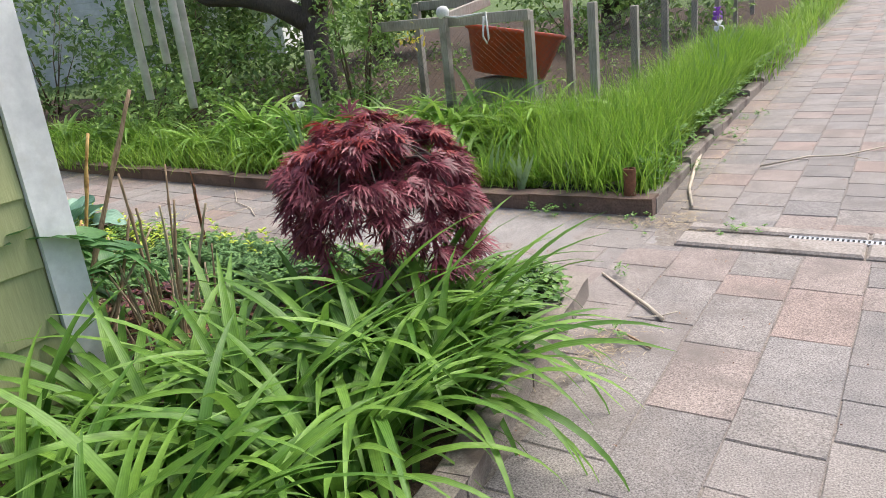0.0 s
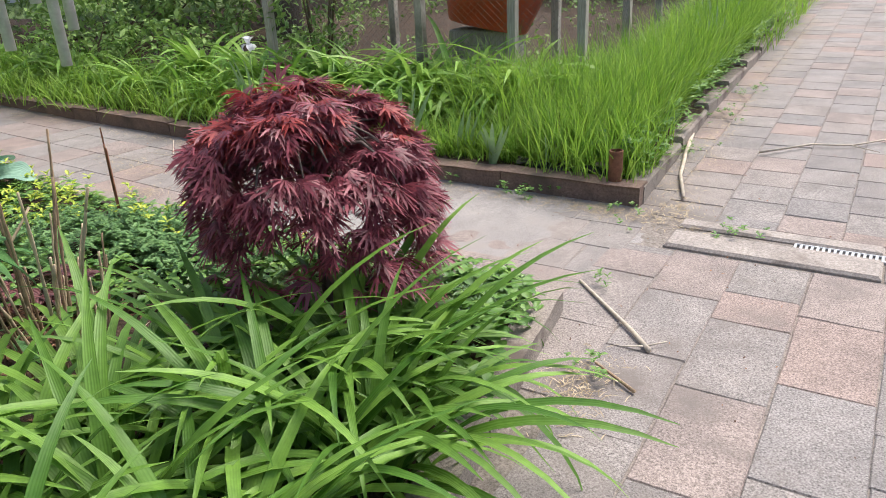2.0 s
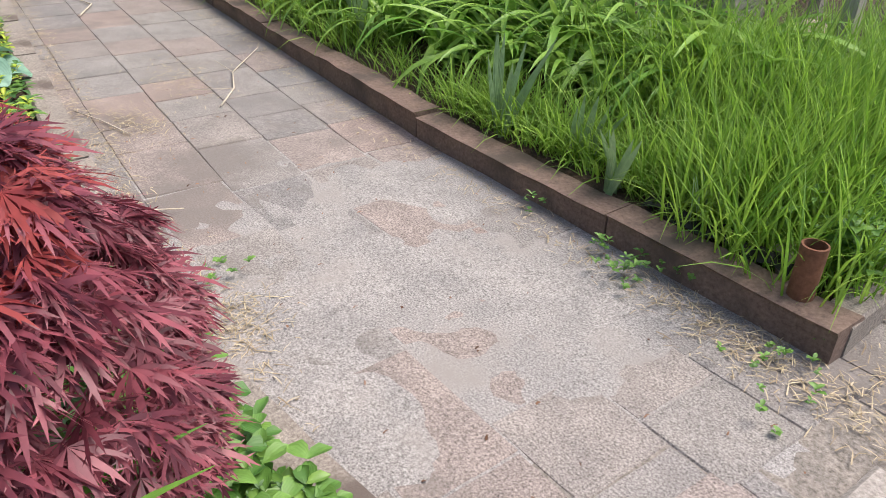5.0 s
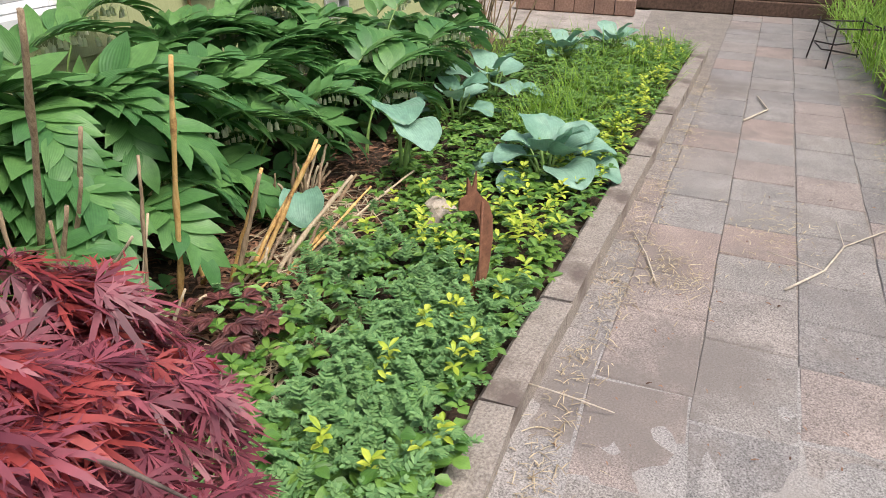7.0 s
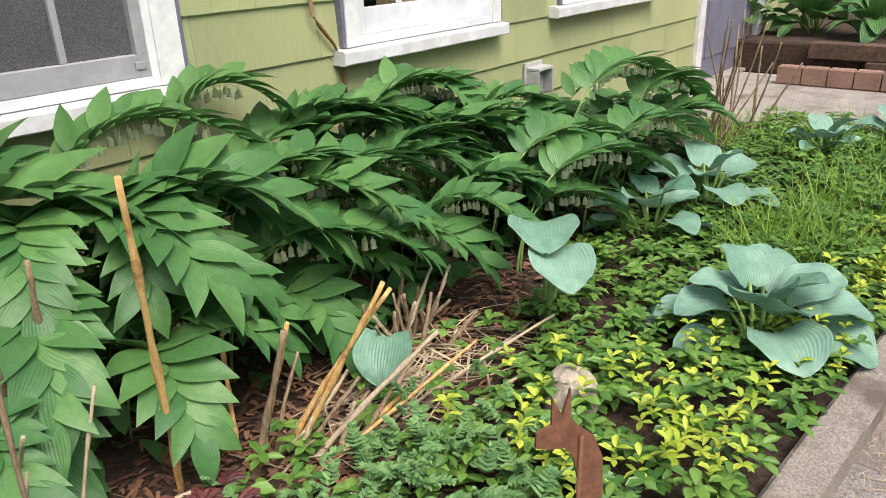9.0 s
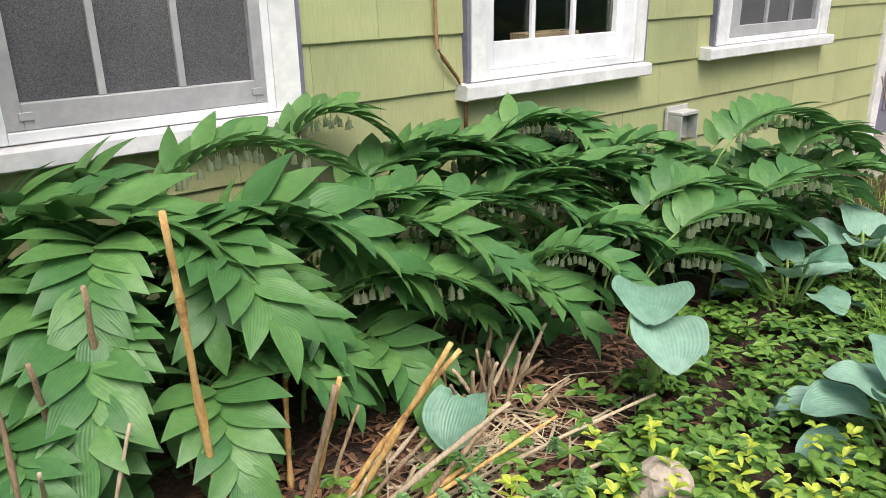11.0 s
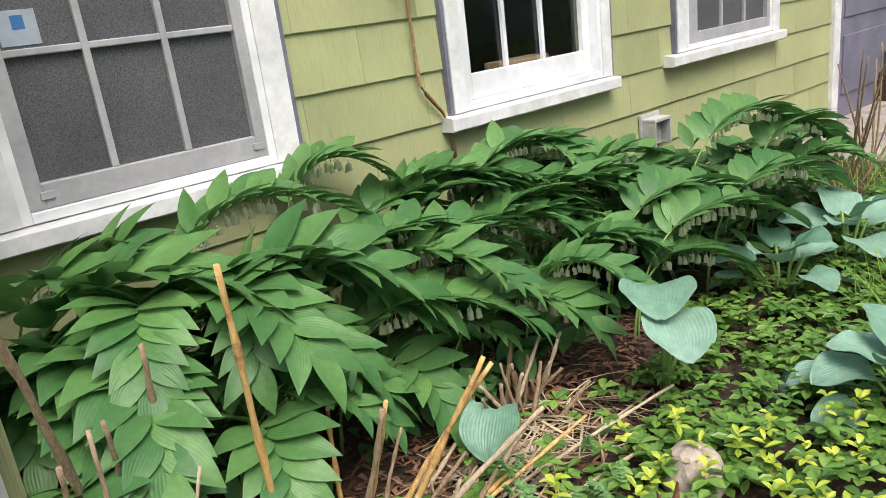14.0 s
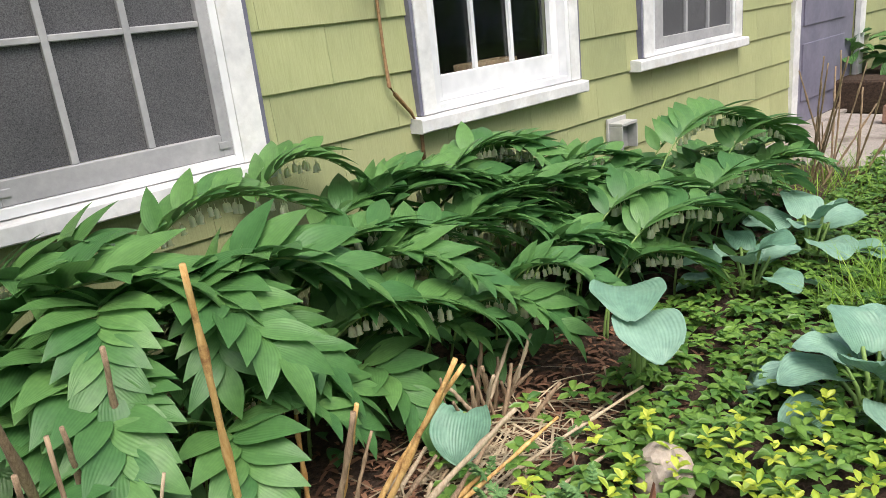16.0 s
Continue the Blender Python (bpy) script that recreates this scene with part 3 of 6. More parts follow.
bar(tray, "end", 0.172, 0.182, -0.062, 0.062, 0.0, 0.1, M_CANE)
# room behind the clear windows, its dimness put into near-black walls
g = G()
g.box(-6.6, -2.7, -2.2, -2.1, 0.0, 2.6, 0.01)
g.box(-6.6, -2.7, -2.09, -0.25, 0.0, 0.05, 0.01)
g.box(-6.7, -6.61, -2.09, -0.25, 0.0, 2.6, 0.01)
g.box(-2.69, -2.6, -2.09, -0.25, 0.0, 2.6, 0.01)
tagged(part("wall_room", g, M_DARK, smooth=False), "room walls behind the windows, coloured near-black for the dimness indoors", "wall", kind="structure")

dr = thing("door_1", (0, 0, 0), "closed lavender grey back door with white trim", "door", kind="structure")
bar(dr, "casing", -7.42 - 0.0, -7.29, -0.02, 0.035, 0.0, 2.2, M_WHITE)
bar(dr, "casing", -9.1, -8.95, -0.02, 0.035, 0.0, 2.2, M_WHITE)
bar(dr, "casing", -8.949, -7.421, -0.02, 0.035, 2.08, 2.2, M_WHITE)
bar(dr, "door_leaf", -8.94, -7.43, -0.08, -0.03, 0.0, 2.075, M_DOOR)
for zz in (0.2, 0.85, 1.5):
    bar(dr, "panel", -8.7, -7.65, -0.0295, -0.018, zz, zz + 0.5, M_DOOR, bev=0.01)
bar(dr, "threshold", -8.94, -7.43, -0.03, 0.1, -0.03, 0.0, M_CONCRETE)

# dryer vent on the wall
v = thing("wall_vent", (-4.6, 0.012, 0.39), "small grey vent hood on the green wall", "vent")
g = G()
g.box(-0.1, 0.1, 0.0, 0.012, 0.0, 0.2, 0.003)
part("back_plate", g, M_VENT, v, smooth=False)
g = G()
g.box(-0.085, 0.085, 0.0125, 0.1, 0.155, 0.175, 0.003)
g.box(-0.085, -0.075, 0.0125, 0.1, 0.01, 0.154, 0.003)
g.box(0.075, 0.085, 0.0125, 0.1, 0.01, 0.154, 0.003)
part("hood", g, M_VENT, v, smooth=False)
g = G()
g.box(-0.074, 0.074, 0.03, 0.036, 0.012, 0.152, 0.002)
part("flap", g, M_VENT, v, smooth=False)

# vine stem climbing the wall
vn = thing("climbing_vine", (-3.0, 0.02, 0.65), "thin bare brown vine stem climbing the wall", "vine")
pts = [(0.0, 0.005, 0.0), (0.0, 0.008, 0.15), (0.05, 0.01, 0.24), (0.13, 0.01, 0.33), (0.16, 0.012, 0.37), (0.165, 0.01, 0.5), (0.17, 0.012, 0.72), (0.155, 0.01, 0.95), (0.17, 0.012, 1.2), (0.2, 0.01, 1.5)]
g = G()
g.tube(pts, [0.009, 0.009, 0.008, 0.01, 0.009, 0.007, 0.007, 0.006, 0.005, 0.003], 7)
part("stem", g, M_VINE, vn)
g = G()
for k in range(14):
    p = Vector((0.16 + U(-0.05, 0.05), 0.02, 0.8 + U(-0.05, 0.65)))
    g.grid(moved(leaf_grid(0.06, 0.035, 4, 0.5, 1.0, 0.2), Matrix.Translation(p) @ pose(0, 0, 0, U(-30, 30), U(-40, 40), U(-90, 90))))
part("leaves", g, M_SHRUB, vn)

# ---------------------------------------------------------------- kerbs
def kerb_run(name, pts, width, height, mat, label, lengths, base=-0.04, into=1.0, rise=False):
    """Kerb stones laid end to end along a line; each stone is a piece of its own."""
    k = thing(name, (0, 0, 0), label, "kerb", kind="structure")
    pts = [Vector(p) for p in pts]
    for i, (p, q) in enumerate(zip(pts[:-1], pts[1:])):
        d = q - p
        d.z = 0
        L = d.length
        ang = math.degrees(math.atan2(d.y, d.x))
        x = 0.0
        while x < L - 0.02:
            l2 = min(L - x, lengths * U(0.85, 1.15))
            if L - x - l2 < 0.15:
                l2 = L - x
            zz = rise_at((p + d * ((x + l2 / 2) / L)).y) if rise else 0.0
            gg = G()
            n = max(2, int(l2 / 0.12))
            rows = []
            lift = U(-0.008, 0.006)
            for s in range(n + 1):
                xx = 0.004 + (l2 - 0.008) * s / n
                e = [U(-0.005, 0.005) for _ in range(6)]
                top = height + lift + e[0]
                rows.append([(xx, e[1] * 0.6, base), (xx, e[1] * 0.6, top - 0.014), (xx, 0.012 + e[2] * 0.6, top), (xx, into * (width - 0.012), top + e[3] * 0.5), (xx, into * width, top - 0.012 + e[4] * 0.3), (xx, into * width, base)])
            gg.grid(rows)
            gg.add(rows[0], [(0, 1, 2, 3, 4, 5)])
            gg.add(rows[-1], [(5, 4, 3, 2, 1, 0)])
            ob = part("kerb_stone", gg, mat, k, smooth=False)
            ob.matrix_world = pose(p.x, p.y, zz, 0, 0, ang) @ Matrix.Translation((x, 0, 0))
            x += l2
    return k


kerb_run("kerb_far", [(0.36, 3.5, 0), (-1.5, 3.5, 0), (-4.6, far_kerb_y(-4.6), 0), (PATH_END, far_kerb_y(PATH_END), 0)], 0.13, 0.105, M_KERB_BROWN,
         "brown stained concrete kerb along the far side of the path", 0.9, into=-1.0)
kerb_run("kerb_drive", [(0.36, 3.56, 0), (0.3, 5.2, 0), (0.28, 9.0, 0), (0.25, 22.0, 0)], 0.1, 0.085, M_KERB_BED,
         "low stone kerb edging the grass along the drive", 0.75, into=1.0, rise=True)
kerb_run("kerb_bed", [(PATH_END + 2.2, bed_kerb_y(-6.15), 0), (-4.0, bed_kerb_y(-4.0), 0), (-1.2, 2.2, 0), (-0.45, 2.2, 0), (0.43, 2.3, 0)], 0.1, 0.118, M_KERB_BED,
         "pebbled concrete kerb between the house bed and the path", 0.8, into=-1.0)
kerb_run("kerb_bed_drive", [(0.445, 2.3, 0), (0.56, 1.5, 0), (0.68, 0.85, 0), (0.85, -0.4, 0), (1.0, -2.0, 0)], 0.1, 0.112, M_KERB_BED,
         "pebbled concrete kerb of the lily bed beside the drive", 0.7, into=-1.0)

# retaining timbers at the end of the path
rw = thing("retaining_wall", (PATH_END, 0, 0), "low brown timber retaining wall closing the path", "wall", kind="structure")
for r in range(2):
    for k in range(3):
        g = G()
        y0 = 1.2 + k * 1.62 - (0.5 if r else 0)
        g.box(-0.16 - 0.02 * r, 0.0 - 0.02 * r, y0, y0 + 1.61, 0.0 + 0.15 * r, 0.149 + 0.15 * r, 0.01)
        part("timber", g, M_RAILWALL, rw, smooth=False)
g = G()
g.box(PATH_END - 8, PATH_END - 0.17, -2, 8.0, -0.05, 0.27, 0.02)
tagged(part("upper_terrace", g, M_SOIL, smooth=False), "raised soil terrace behind the timber wall", "ground", kind="structure")

# ---------------------------------------------------------------- paving
g = G()
g.grid([[(x, 3.62 - 1.65 * j / 3, -0.005 if x < -1.3 else -0.0035) for j in range(4)] for x in (PATH_END, -6, -4, -2, -1.4, -1.0, 0.44)])
tagged(part("path_bed", g, M_JOINT), "dark soil in the joints of the path", "pavement", kind="structure")
g = G()
g.grid([[(x, y, -0.0045 + rise_at(y)) for x in (0.3, 1.5, 3.0, 4.6)] for y in [-6, -3, 0, 2, 3, 3.6] + [5 + i for i in range(0, 24, 2)]])
tagged(part("drive_bed", g, M_JOINT), "dark soil in the joints of the drive", "pavement", kind="structure")

SLABS = {}


def slab(w, d, key):
    """A worn paver with softly broken edges, its top at z = 0."""
    k = (round(w, 2), round(d, 2), key)
    if k not in SLABS:
        r = random.Random(str(k))
        gg = G()
        ring = []
        n = 4
        for sx, sy, ex, ey in ((-1, -1, 1, -1), (1, -1, 1, 1), (1, 1, -1, 1), (-1, 1, -1, -1)):
            for i in range(n):
                t = i / n
                ring.append(((sx + (ex - sx) * t) * (w / 2 - 0.0013) + r.uniform(-0.0018, 0.0015), (sy + (ey - sy) * t) * (d / 2 - 0.0013) + r.uniform(-0.0018, 0.0015)))
        m = len(ring)
        vs = [(x, y, -0.03) for x, y in ring] + [(x, y, -0.005) for x, y in ring] + [(x * (1 - 0.008 / w), y * (1 - 0.008 / d), 0.0) for x, y in ring]
        fs = [tuple(range(2 * m, 3 * m))]
        for lay in (0, 1):
            for i in range(m):
                j = (i + 1) % m
                fs.append((lay * m + i, lay * m + j, (lay + 1) * m + j, (lay + 1) * m + i))
        gg.add(vs, fs)
        SLABS[k] = gg
    return SLABS[k]


def lay(parent, far, x, y, w, d, ang, near):
    gg = slab(w, d, RNG.randrange(3))
    z = rise_at(y) + U(-0.0012, 0.002)
    x, y = x + U(-0.003, 0.003), y + U(-0.003, 0.003)
    tilt = pose(x, y, z, (math.degrees(math.atan(0.052)) if y > 3.6 else 0) + U(-0.25, 0.25), U(-0.25, 0.25), ang + U(-0.9, 0.9))
    if near:
        if gg.made is None:
            gg.made = gg.mesh("paver", False)
        ob = part("paver", gg.made, M_PAVER, parent)
        ob.matrix_world = tilt
    else:
        far.add([tuple(tilt @ Vector(p)) for p in gg.v], gg.f)


path_pave = thing("path_paving", (0, 0, 0), "pinkish grey exposed aggregate pavers of the garden path", "pavement", kind="structure")
drive_pave = thing("drive_paving", (0, 0, 0), "pinkish grey exposed aggregate pavers of the drive", "pavement", kind="structure")
far_path, far_drive = G(), G()
# path: courses run along x
for c in range(7):
    w = 0.29
    y = 2.07 + c * w
    x = 0.455
    while x > PATH_END + 0.1:
        L = RNG.choice((0.29, 0.36, 0.44)) if x < 0.45 else RNG.choice((0.16, 0.25, 0.34))
        xc = x - L / 2
        yc = y + w / 2 + 0.068 * max(0.0, -1.5 - xc)
        if bed_kerb_y(xc) - 0.06 < yc and yc < far_kerb_y(xc) + 0.12:
            lay(path_pave, far_path, xc, yc, L, w, 0 if xc > -1.5 else -3.9, xc > -5.0)
        x -= L
# wind-blown sand that half buries the near pavers of the path
g = G()
xs = [-2.1 + 0.04 * i for i in range(66)]
rows = []
for x in xs:
    y0, y1 = bed_kerb_y(x) - 0.02, far_kerb_y(x) + 0.02
    full = min(1.0, max(0.0, (x + 2.0) / 0.8)) * min(1.0, max(0.0, (0.5 - x) / 0.5))
    rows.append([(x, y0 + (y1 - y0) * j / 34, -0.0075 + 0.0088 * full + 0.0042 * noise.noise((x * 2.2, j * 0.11, 7.0)) + 0.0024 * noise.noise((x * 9.0, j * 0.42, 3.0))) for j in range(35)])
g.grid(rows)
tagged(part("path_sand", g, M_SAND), "pale sand and grit lying over the worn path pavers", "pavement", kind="structure")
# drive: courses run along y
for c in range(-1, 18):
    w = 0.27
    x = 0.39 + c * w
    y = -5.19 + (0.14 if c % 2 else 0.0)
    while y < 3.04:
        L = RNG.choice((0.48, 0.48, 0.48, 0.24))
        if y + L > 3.04:
            L = max(0.05, 3.04 - y)
        yc = y + L / 2
        if c >= 0 and x + w / 2 > bed_edge_x(yc) + 0.0 and L > 0.04:
            lay(drive_pave, far_drive, x + w / 2, yc, w, L, 0, yc > -0.6 and x < 2.2)
        y += L
    y = 3.44
    cc = 0
    while y < 27.0:
        L = 0.235 if cc or c % 2 else 0.12
        cc += 1
        lay(drive_pave, far_drive, x - 0.06, y + L / 2, w, L, 0, y < 5.6 and x < 2.6)
        y += L
o = part("paver_field", far_path, M_PAVER_FAR, path_pave, smooth=False)
o["kind"] = "stuff"
o = part("paver_field", far_drive, M_PAVER_FAR, drive_pave, smooth=False)
o["kind"] = "stuff"

# drain across the drive
dn = thing("channel_drain", (0.6, 3.06, 0), "concrete channel drain with a slotted metal grate across the drive", "drain", kind="structure")
g = G()
for k in range(5):
    g.box(0.0 + k * 0.85, 0.84 + k * 0.85, 0.0, 0.19, -0.05, 0.018 - 0.004 * (k % 2), 0.012)
    g.box(0.0 + k * 0.85, 0.84 + k * 0.85, 0.262, 0.36, -0.05, 0.014, 0.012)
part("concrete_strip", g, M_CONCRETE, dn, smooth=False)
g = G()
g.box(0.0, 4.3, 0.192, 0.26, -0.05, -0.02, 0.002)
part("channel", g, M_BLACK_IRON, dn, smooth=False)
g = G()
for k in range(150):
    g.box(0.5 + k * 0.022, 0.512 + k * 0.022, 0.205, 0.25, -0.012, 0.006, 0.001)
g.box(0.5, 3.8, 0.193, 0.204, -0.012, 0.007, 0.002)
g.box(0.5, 3.8, 0.251, 0.26, -0.012, 0.007, 0.002)
part("grate", g, M_STEEL, dn, "slotted grey metal grate", smooth=False)

# ---------------------------------------------------------------- red laceleaf maple
mp = thing("japanese_maple", (-0.14, 1.69, 0.06), "small weeping laceleaf maple with deep red foliage", "tree")
g = G()
g.tube([(0, 0, -0.03), (0.012, -0.01, 0.15), (-0.015, 0.012, 0.32), (0.01, 0.02, 0.5), (0.0, 0.0, 0.72)], [0.03, 0.024, 0.021, 0.018, 0.012], 8)
part("trunk", g, M_MAPLEBARK, mp, "slender grey brown trunk")


def dome(r, th):
    """Height of the crown's skin at a distance from the trunk."""
    k = 1 + 0.12 * noise.noise((math.cos(th) * 1.7, math.sin(th) * 1.7, 3.0))
    q = min(1.0, r / (0.36 * k))
    return 0.5 + 0.33 * math.sqrt(max(0.0, 1 - q ** 2.2)) + 0.05 * noise.noise((r * 7 * math.cos(th), r * 7 * math.sin(th), 1.0))


for k in range(26):
    gb = G()
    th = k * 2.4 + U(-0.3, 0.3)
    R = U(0.2, 0.36)
    z0 = U(0.34, 0.62)
    pts = []
    for s in range(6):
        t = s / 5
        r = R * t
        pts.append((r * math.cos(th + 0.3 * t), r * math.sin(th + 0.3 * t), z0 + (dome(r, th) - 0.05 - z0) * min(1, t * 1.6)))
    gb.tube(pts, [0.009, 0.008, 0.007, 0.005, 0.004, 0.002], 5)
    part("branch", gb, M_MAPLEBARK, mp)


def lace_leaf(gg, p, out, size):
    """A finely cut leaf: narrow lobes that fan out and hang."""
    out = Vector(out).normalized()
    side = out.cross(Vector((U(-0.7, 0.7), U(-0.7, 0.7), 1)))
    side = side.normalized() if side.length > 0.05 else Vector((1, 0, 0))
    for k in range(7):
        a = (k - 3) * 0.46 + U(-0.1, 0.1)
        L = size * (1.0 - 0.09 * abs(k - 3)) * U(0.8, 1.15)
        d = (out * math.cos(a) + side * math.sin(a)).normalized()
        n = side * math.cos(a) - out * math.sin(a)
        w = L * U(0.05, 0.07)
        q1 = p + d * L * 0.35 + Vector((0, 0, -L * 0.05))
        q2 = p + d * L * 0.7 + Vector((0, 0, -L * 0.15))
        q3 = p + d * L + Vector((0, 0, -L * 0.3))
        e = 0.5
        gg.add([p, q1 + n * w, q1 - n * w, q2 + n * w * 0.8, q2 - n * w * 0.8, q3,
                q1 + n * w * 2.9 + d * L * 0.2, q1 - n * w * 2.9 + d * L * 0.2, q2 + n * w * 2.5 + d * L * 0.17, q2 - n * w * 2.5 + d * L * 0.17, q1 + d * L * 0.08 + n * w, q1 + d * L * 0.08 - n * w, q2 + d * L * 0.07 + n * w * 0.7, q2 + d * L * 0.07 - n * w * 0.7],
               [(0, 2, 1), (1, 2, 4, 3), (3, 4, 5), (1, 10, 6), (11, 2, 7), (3, 12, 8), (13, 4, 9)])


g1, g2 = G(), G()
made = 0
while made < 1900:
    th, r = U(0, 2 * math.pi), 0.375 * math.sqrt(U(0, 1))
    top = dome(r, th)
    depth = U(0, 1) ** 2.0
    tier = 0.045 * math.sin(r * 22 + th * 3)
    z = top - depth * 0.2 + tier * 0.7 - 0.15 * r * math.cos(th - 0.6)
    if r > 0.25 and U(0, 1) < 0.13:
        z = U(0.26, 0.5) + 0.06 * noise.noise((math.cos(th) * 4, math.sin(th) * 4, 0))
    p = Vector((r * math.cos(th), r * math.sin(th), z))
    if noise.noise(p * 8.0) < -0.12:
        continue
    out = Vector((math.cos(th) + U(-1.2, 1.2), math.sin(th) + U(-1.2, 1.2), U(-1.0, 0.0) if r > 0.25 else U(-0.5, 0.25)))
    lace_leaf(g2 if z > 0.68 and U(0, 1) < 0.34 else g1, p, out, U(0.055, 0.095))
    made += 1
part("crown", g1, M_MAPLE, mp, "finely cut dark red leaves")
part("crown", g2, M_MAPLE_TIP, mp, "fresh scarlet leaves on top")


# ---------------------------------------------------------------- daylilies
def blade_mesh(k, L, W, rise, droop):
    gg = G()
    gg.grid(leaf_grid(L, W, 10, rise, droop, 0.17, 0.8, 0.3, 3, 0.0, U(-0.5, 0.5), 0.45))
    return gg.mesh("leaf")


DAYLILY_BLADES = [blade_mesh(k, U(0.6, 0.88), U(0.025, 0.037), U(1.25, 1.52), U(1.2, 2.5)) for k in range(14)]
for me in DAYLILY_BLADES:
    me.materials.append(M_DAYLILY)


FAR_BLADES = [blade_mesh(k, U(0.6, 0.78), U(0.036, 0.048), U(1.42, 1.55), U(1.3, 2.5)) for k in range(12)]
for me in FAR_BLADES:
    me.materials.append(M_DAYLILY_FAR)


def daylily(at, n, size, label, group, kinds=DAYLILY_BLADES):
    d = thing("daylily", at, label, "daylily", group)
    for k in range(n):
        ob = part("leaf", RNG.choice(kinds), None, d)
        th = U(0, 360)
        rr = U(0.0, 0.09)
        ob.matrix_local = pose(rr * -math.sin(radians(th)), rr * math.cos(radians(th)), -0.02, U(-16, 12), U(-8, 8), th) @ Matrix.Diagonal((U(0.85, 1.15), *(size * U(0.75, 1.1),) * 2, 1))
    return d


LILIES = [(0.3, 0.95), (0.02, 1.1), (0.28, 1.35), (-0.25, 0.95), (0.1, 0.7), (0.42, 0.62), (-0.12, 0.5), (-0.4, 0.65), (0.25, 0.3), (-0.1, 1.3),
          (-0.5, 0.3), (0.05, 0.05), (0.32, 0.05), (-0.3, 0.0), (0.4, 1.15), (0.12, 1.42)]
for x, y in LILIES:
    daylily((x + U(-0.04, 0.04), y + U(-0.04, 0.04), 0.05), 48, U(0.85, 1.05), "clump of arching bright green daylily leaves", "daylilies in the corner bed")


# ---------------------------------------------------------------- Solomon's seal
def seal_leaf(L, W):
    gg = G()
    gg.grid(leaf_grid(L, W, 9, U(0.1, 0.25), U(0.45, 0.8), 0.07, 1.05, 0.38, 7, 0.03, U(-0.18, 0.18), 0.2))
    me = gg.mesh("leaf")
    me.materials.append(M_SEAL)
    return me


SEAL_LEAVES = [seal_leaf(U(0.165, 0.2), U(0.07, 0.084)) for _ in range(8)]


def bell_mesh():
    """A cream bell on its thread, hanging from the origin."""
    gg = G()
    l1 = U(0.008, 0.016)
    pr = [(0.0, 0.0008), (l1, 0.0011), (l1 + 0.003, 0.0062), (l1 + 0.01, 0.0076), (l1 + 0.021, 0.0074), (l1 + 0.026, 0.0098)]
    gg.tube([(0, 0, -a) for a, _ in pr], [b for _, b in pr], 6)
    me = gg.mesh("bell")
    me.materials.append(M_BELL)
    return me


BELLS = [bell_mesh() for _ in range(5)]


def seal(at, rz, H, r0, L, drop, flowers, label):
    """An arching stem that heads along its own +y, with two ranks of overlapping leaves raised in a shallow V and bells below."""
    s = thing("solomons_seal", at, label, "solomon's seal", "solomon's seal along the wall", rz=rz)
    c = (Vector((0, 0, -0.02)), Vector((U(-0.02, 0.02), 0.0, H * 1.1)), Vector((U(-0.03, 0.03), r0 + 0.35 * L, H * 1.16)), Vector((0, r0 + L, H - drop)))

    def on(t):
        q = 1 - t
        return c[0] * q ** 3 + c[1] * 3 * q * q * t + c[2] * 3 * q * t * t + c[3] * t ** 3

    gg = G()
    gg.tube([on(i / 18) for i in range(19)], [0.0055 - 0.004 * i / 18 for i in range(19)], 6)
    part("stem", gg, M_SEALSTEM, s)
    total = sum((on((i + 1) / 40) - on(i / 40)).length for i in range(16, 40))
    n = max(8, int(total / 0.023))
    for i in range(n + 1):
        k = i / n
        t = 0.4 + 0.6 * k
        p = on(t)
        d = (on(min(1.0, t + 0.02)) - on(t - 0.02)).normalized()
        side = d.cross(Vector((0, 0, 1))).normalized()
        up = side.cross(d).normalized()
        frame3 = Matrix((side, d, up)).transposed().to_4x4()
        sd = 1 if i % 2 else -1
        size = (0.78 + 0.3 * math.sin(math.pi * min(1.0, k * 1.15 + 0.12))) * U(0.93, 1.05)
        az = 60 - 28 * k + U(-3, 3) if i < n else 4
        ob = part("leaf", RNG.choice(SEAL_LEAVES), None, s)
        ob.matrix_local = Matrix.Translation(p) @ frame3 @ pose(0, 0, 0, 0, -sd * (31 - 20 * k + U(-3, 3)), 0) @ pose(0, 0, 0, U(-4, 6), 0, -sd * az) @ Matrix.Scale(size, 4)
        if flowers and i % 2 and 0.08 < k < 0.75:
            for j in range(2 if i % 3 else 3):
                ob = part("bell", RNG.choice(BELLS), None, s)
                ob.matrix_local = Matrix.Translation(p + Vector((U(-0.012, 0.012), U(-0.014, 0.014), -0.007))) @ pose(0, 0, 0, U(-10, 10), U(-10, 10), 0) @ Matrix.Scale(1.16, 4)
    return s


SEAL_LABEL = "arching solomon's seal with ribbed green leaves and cream bells"
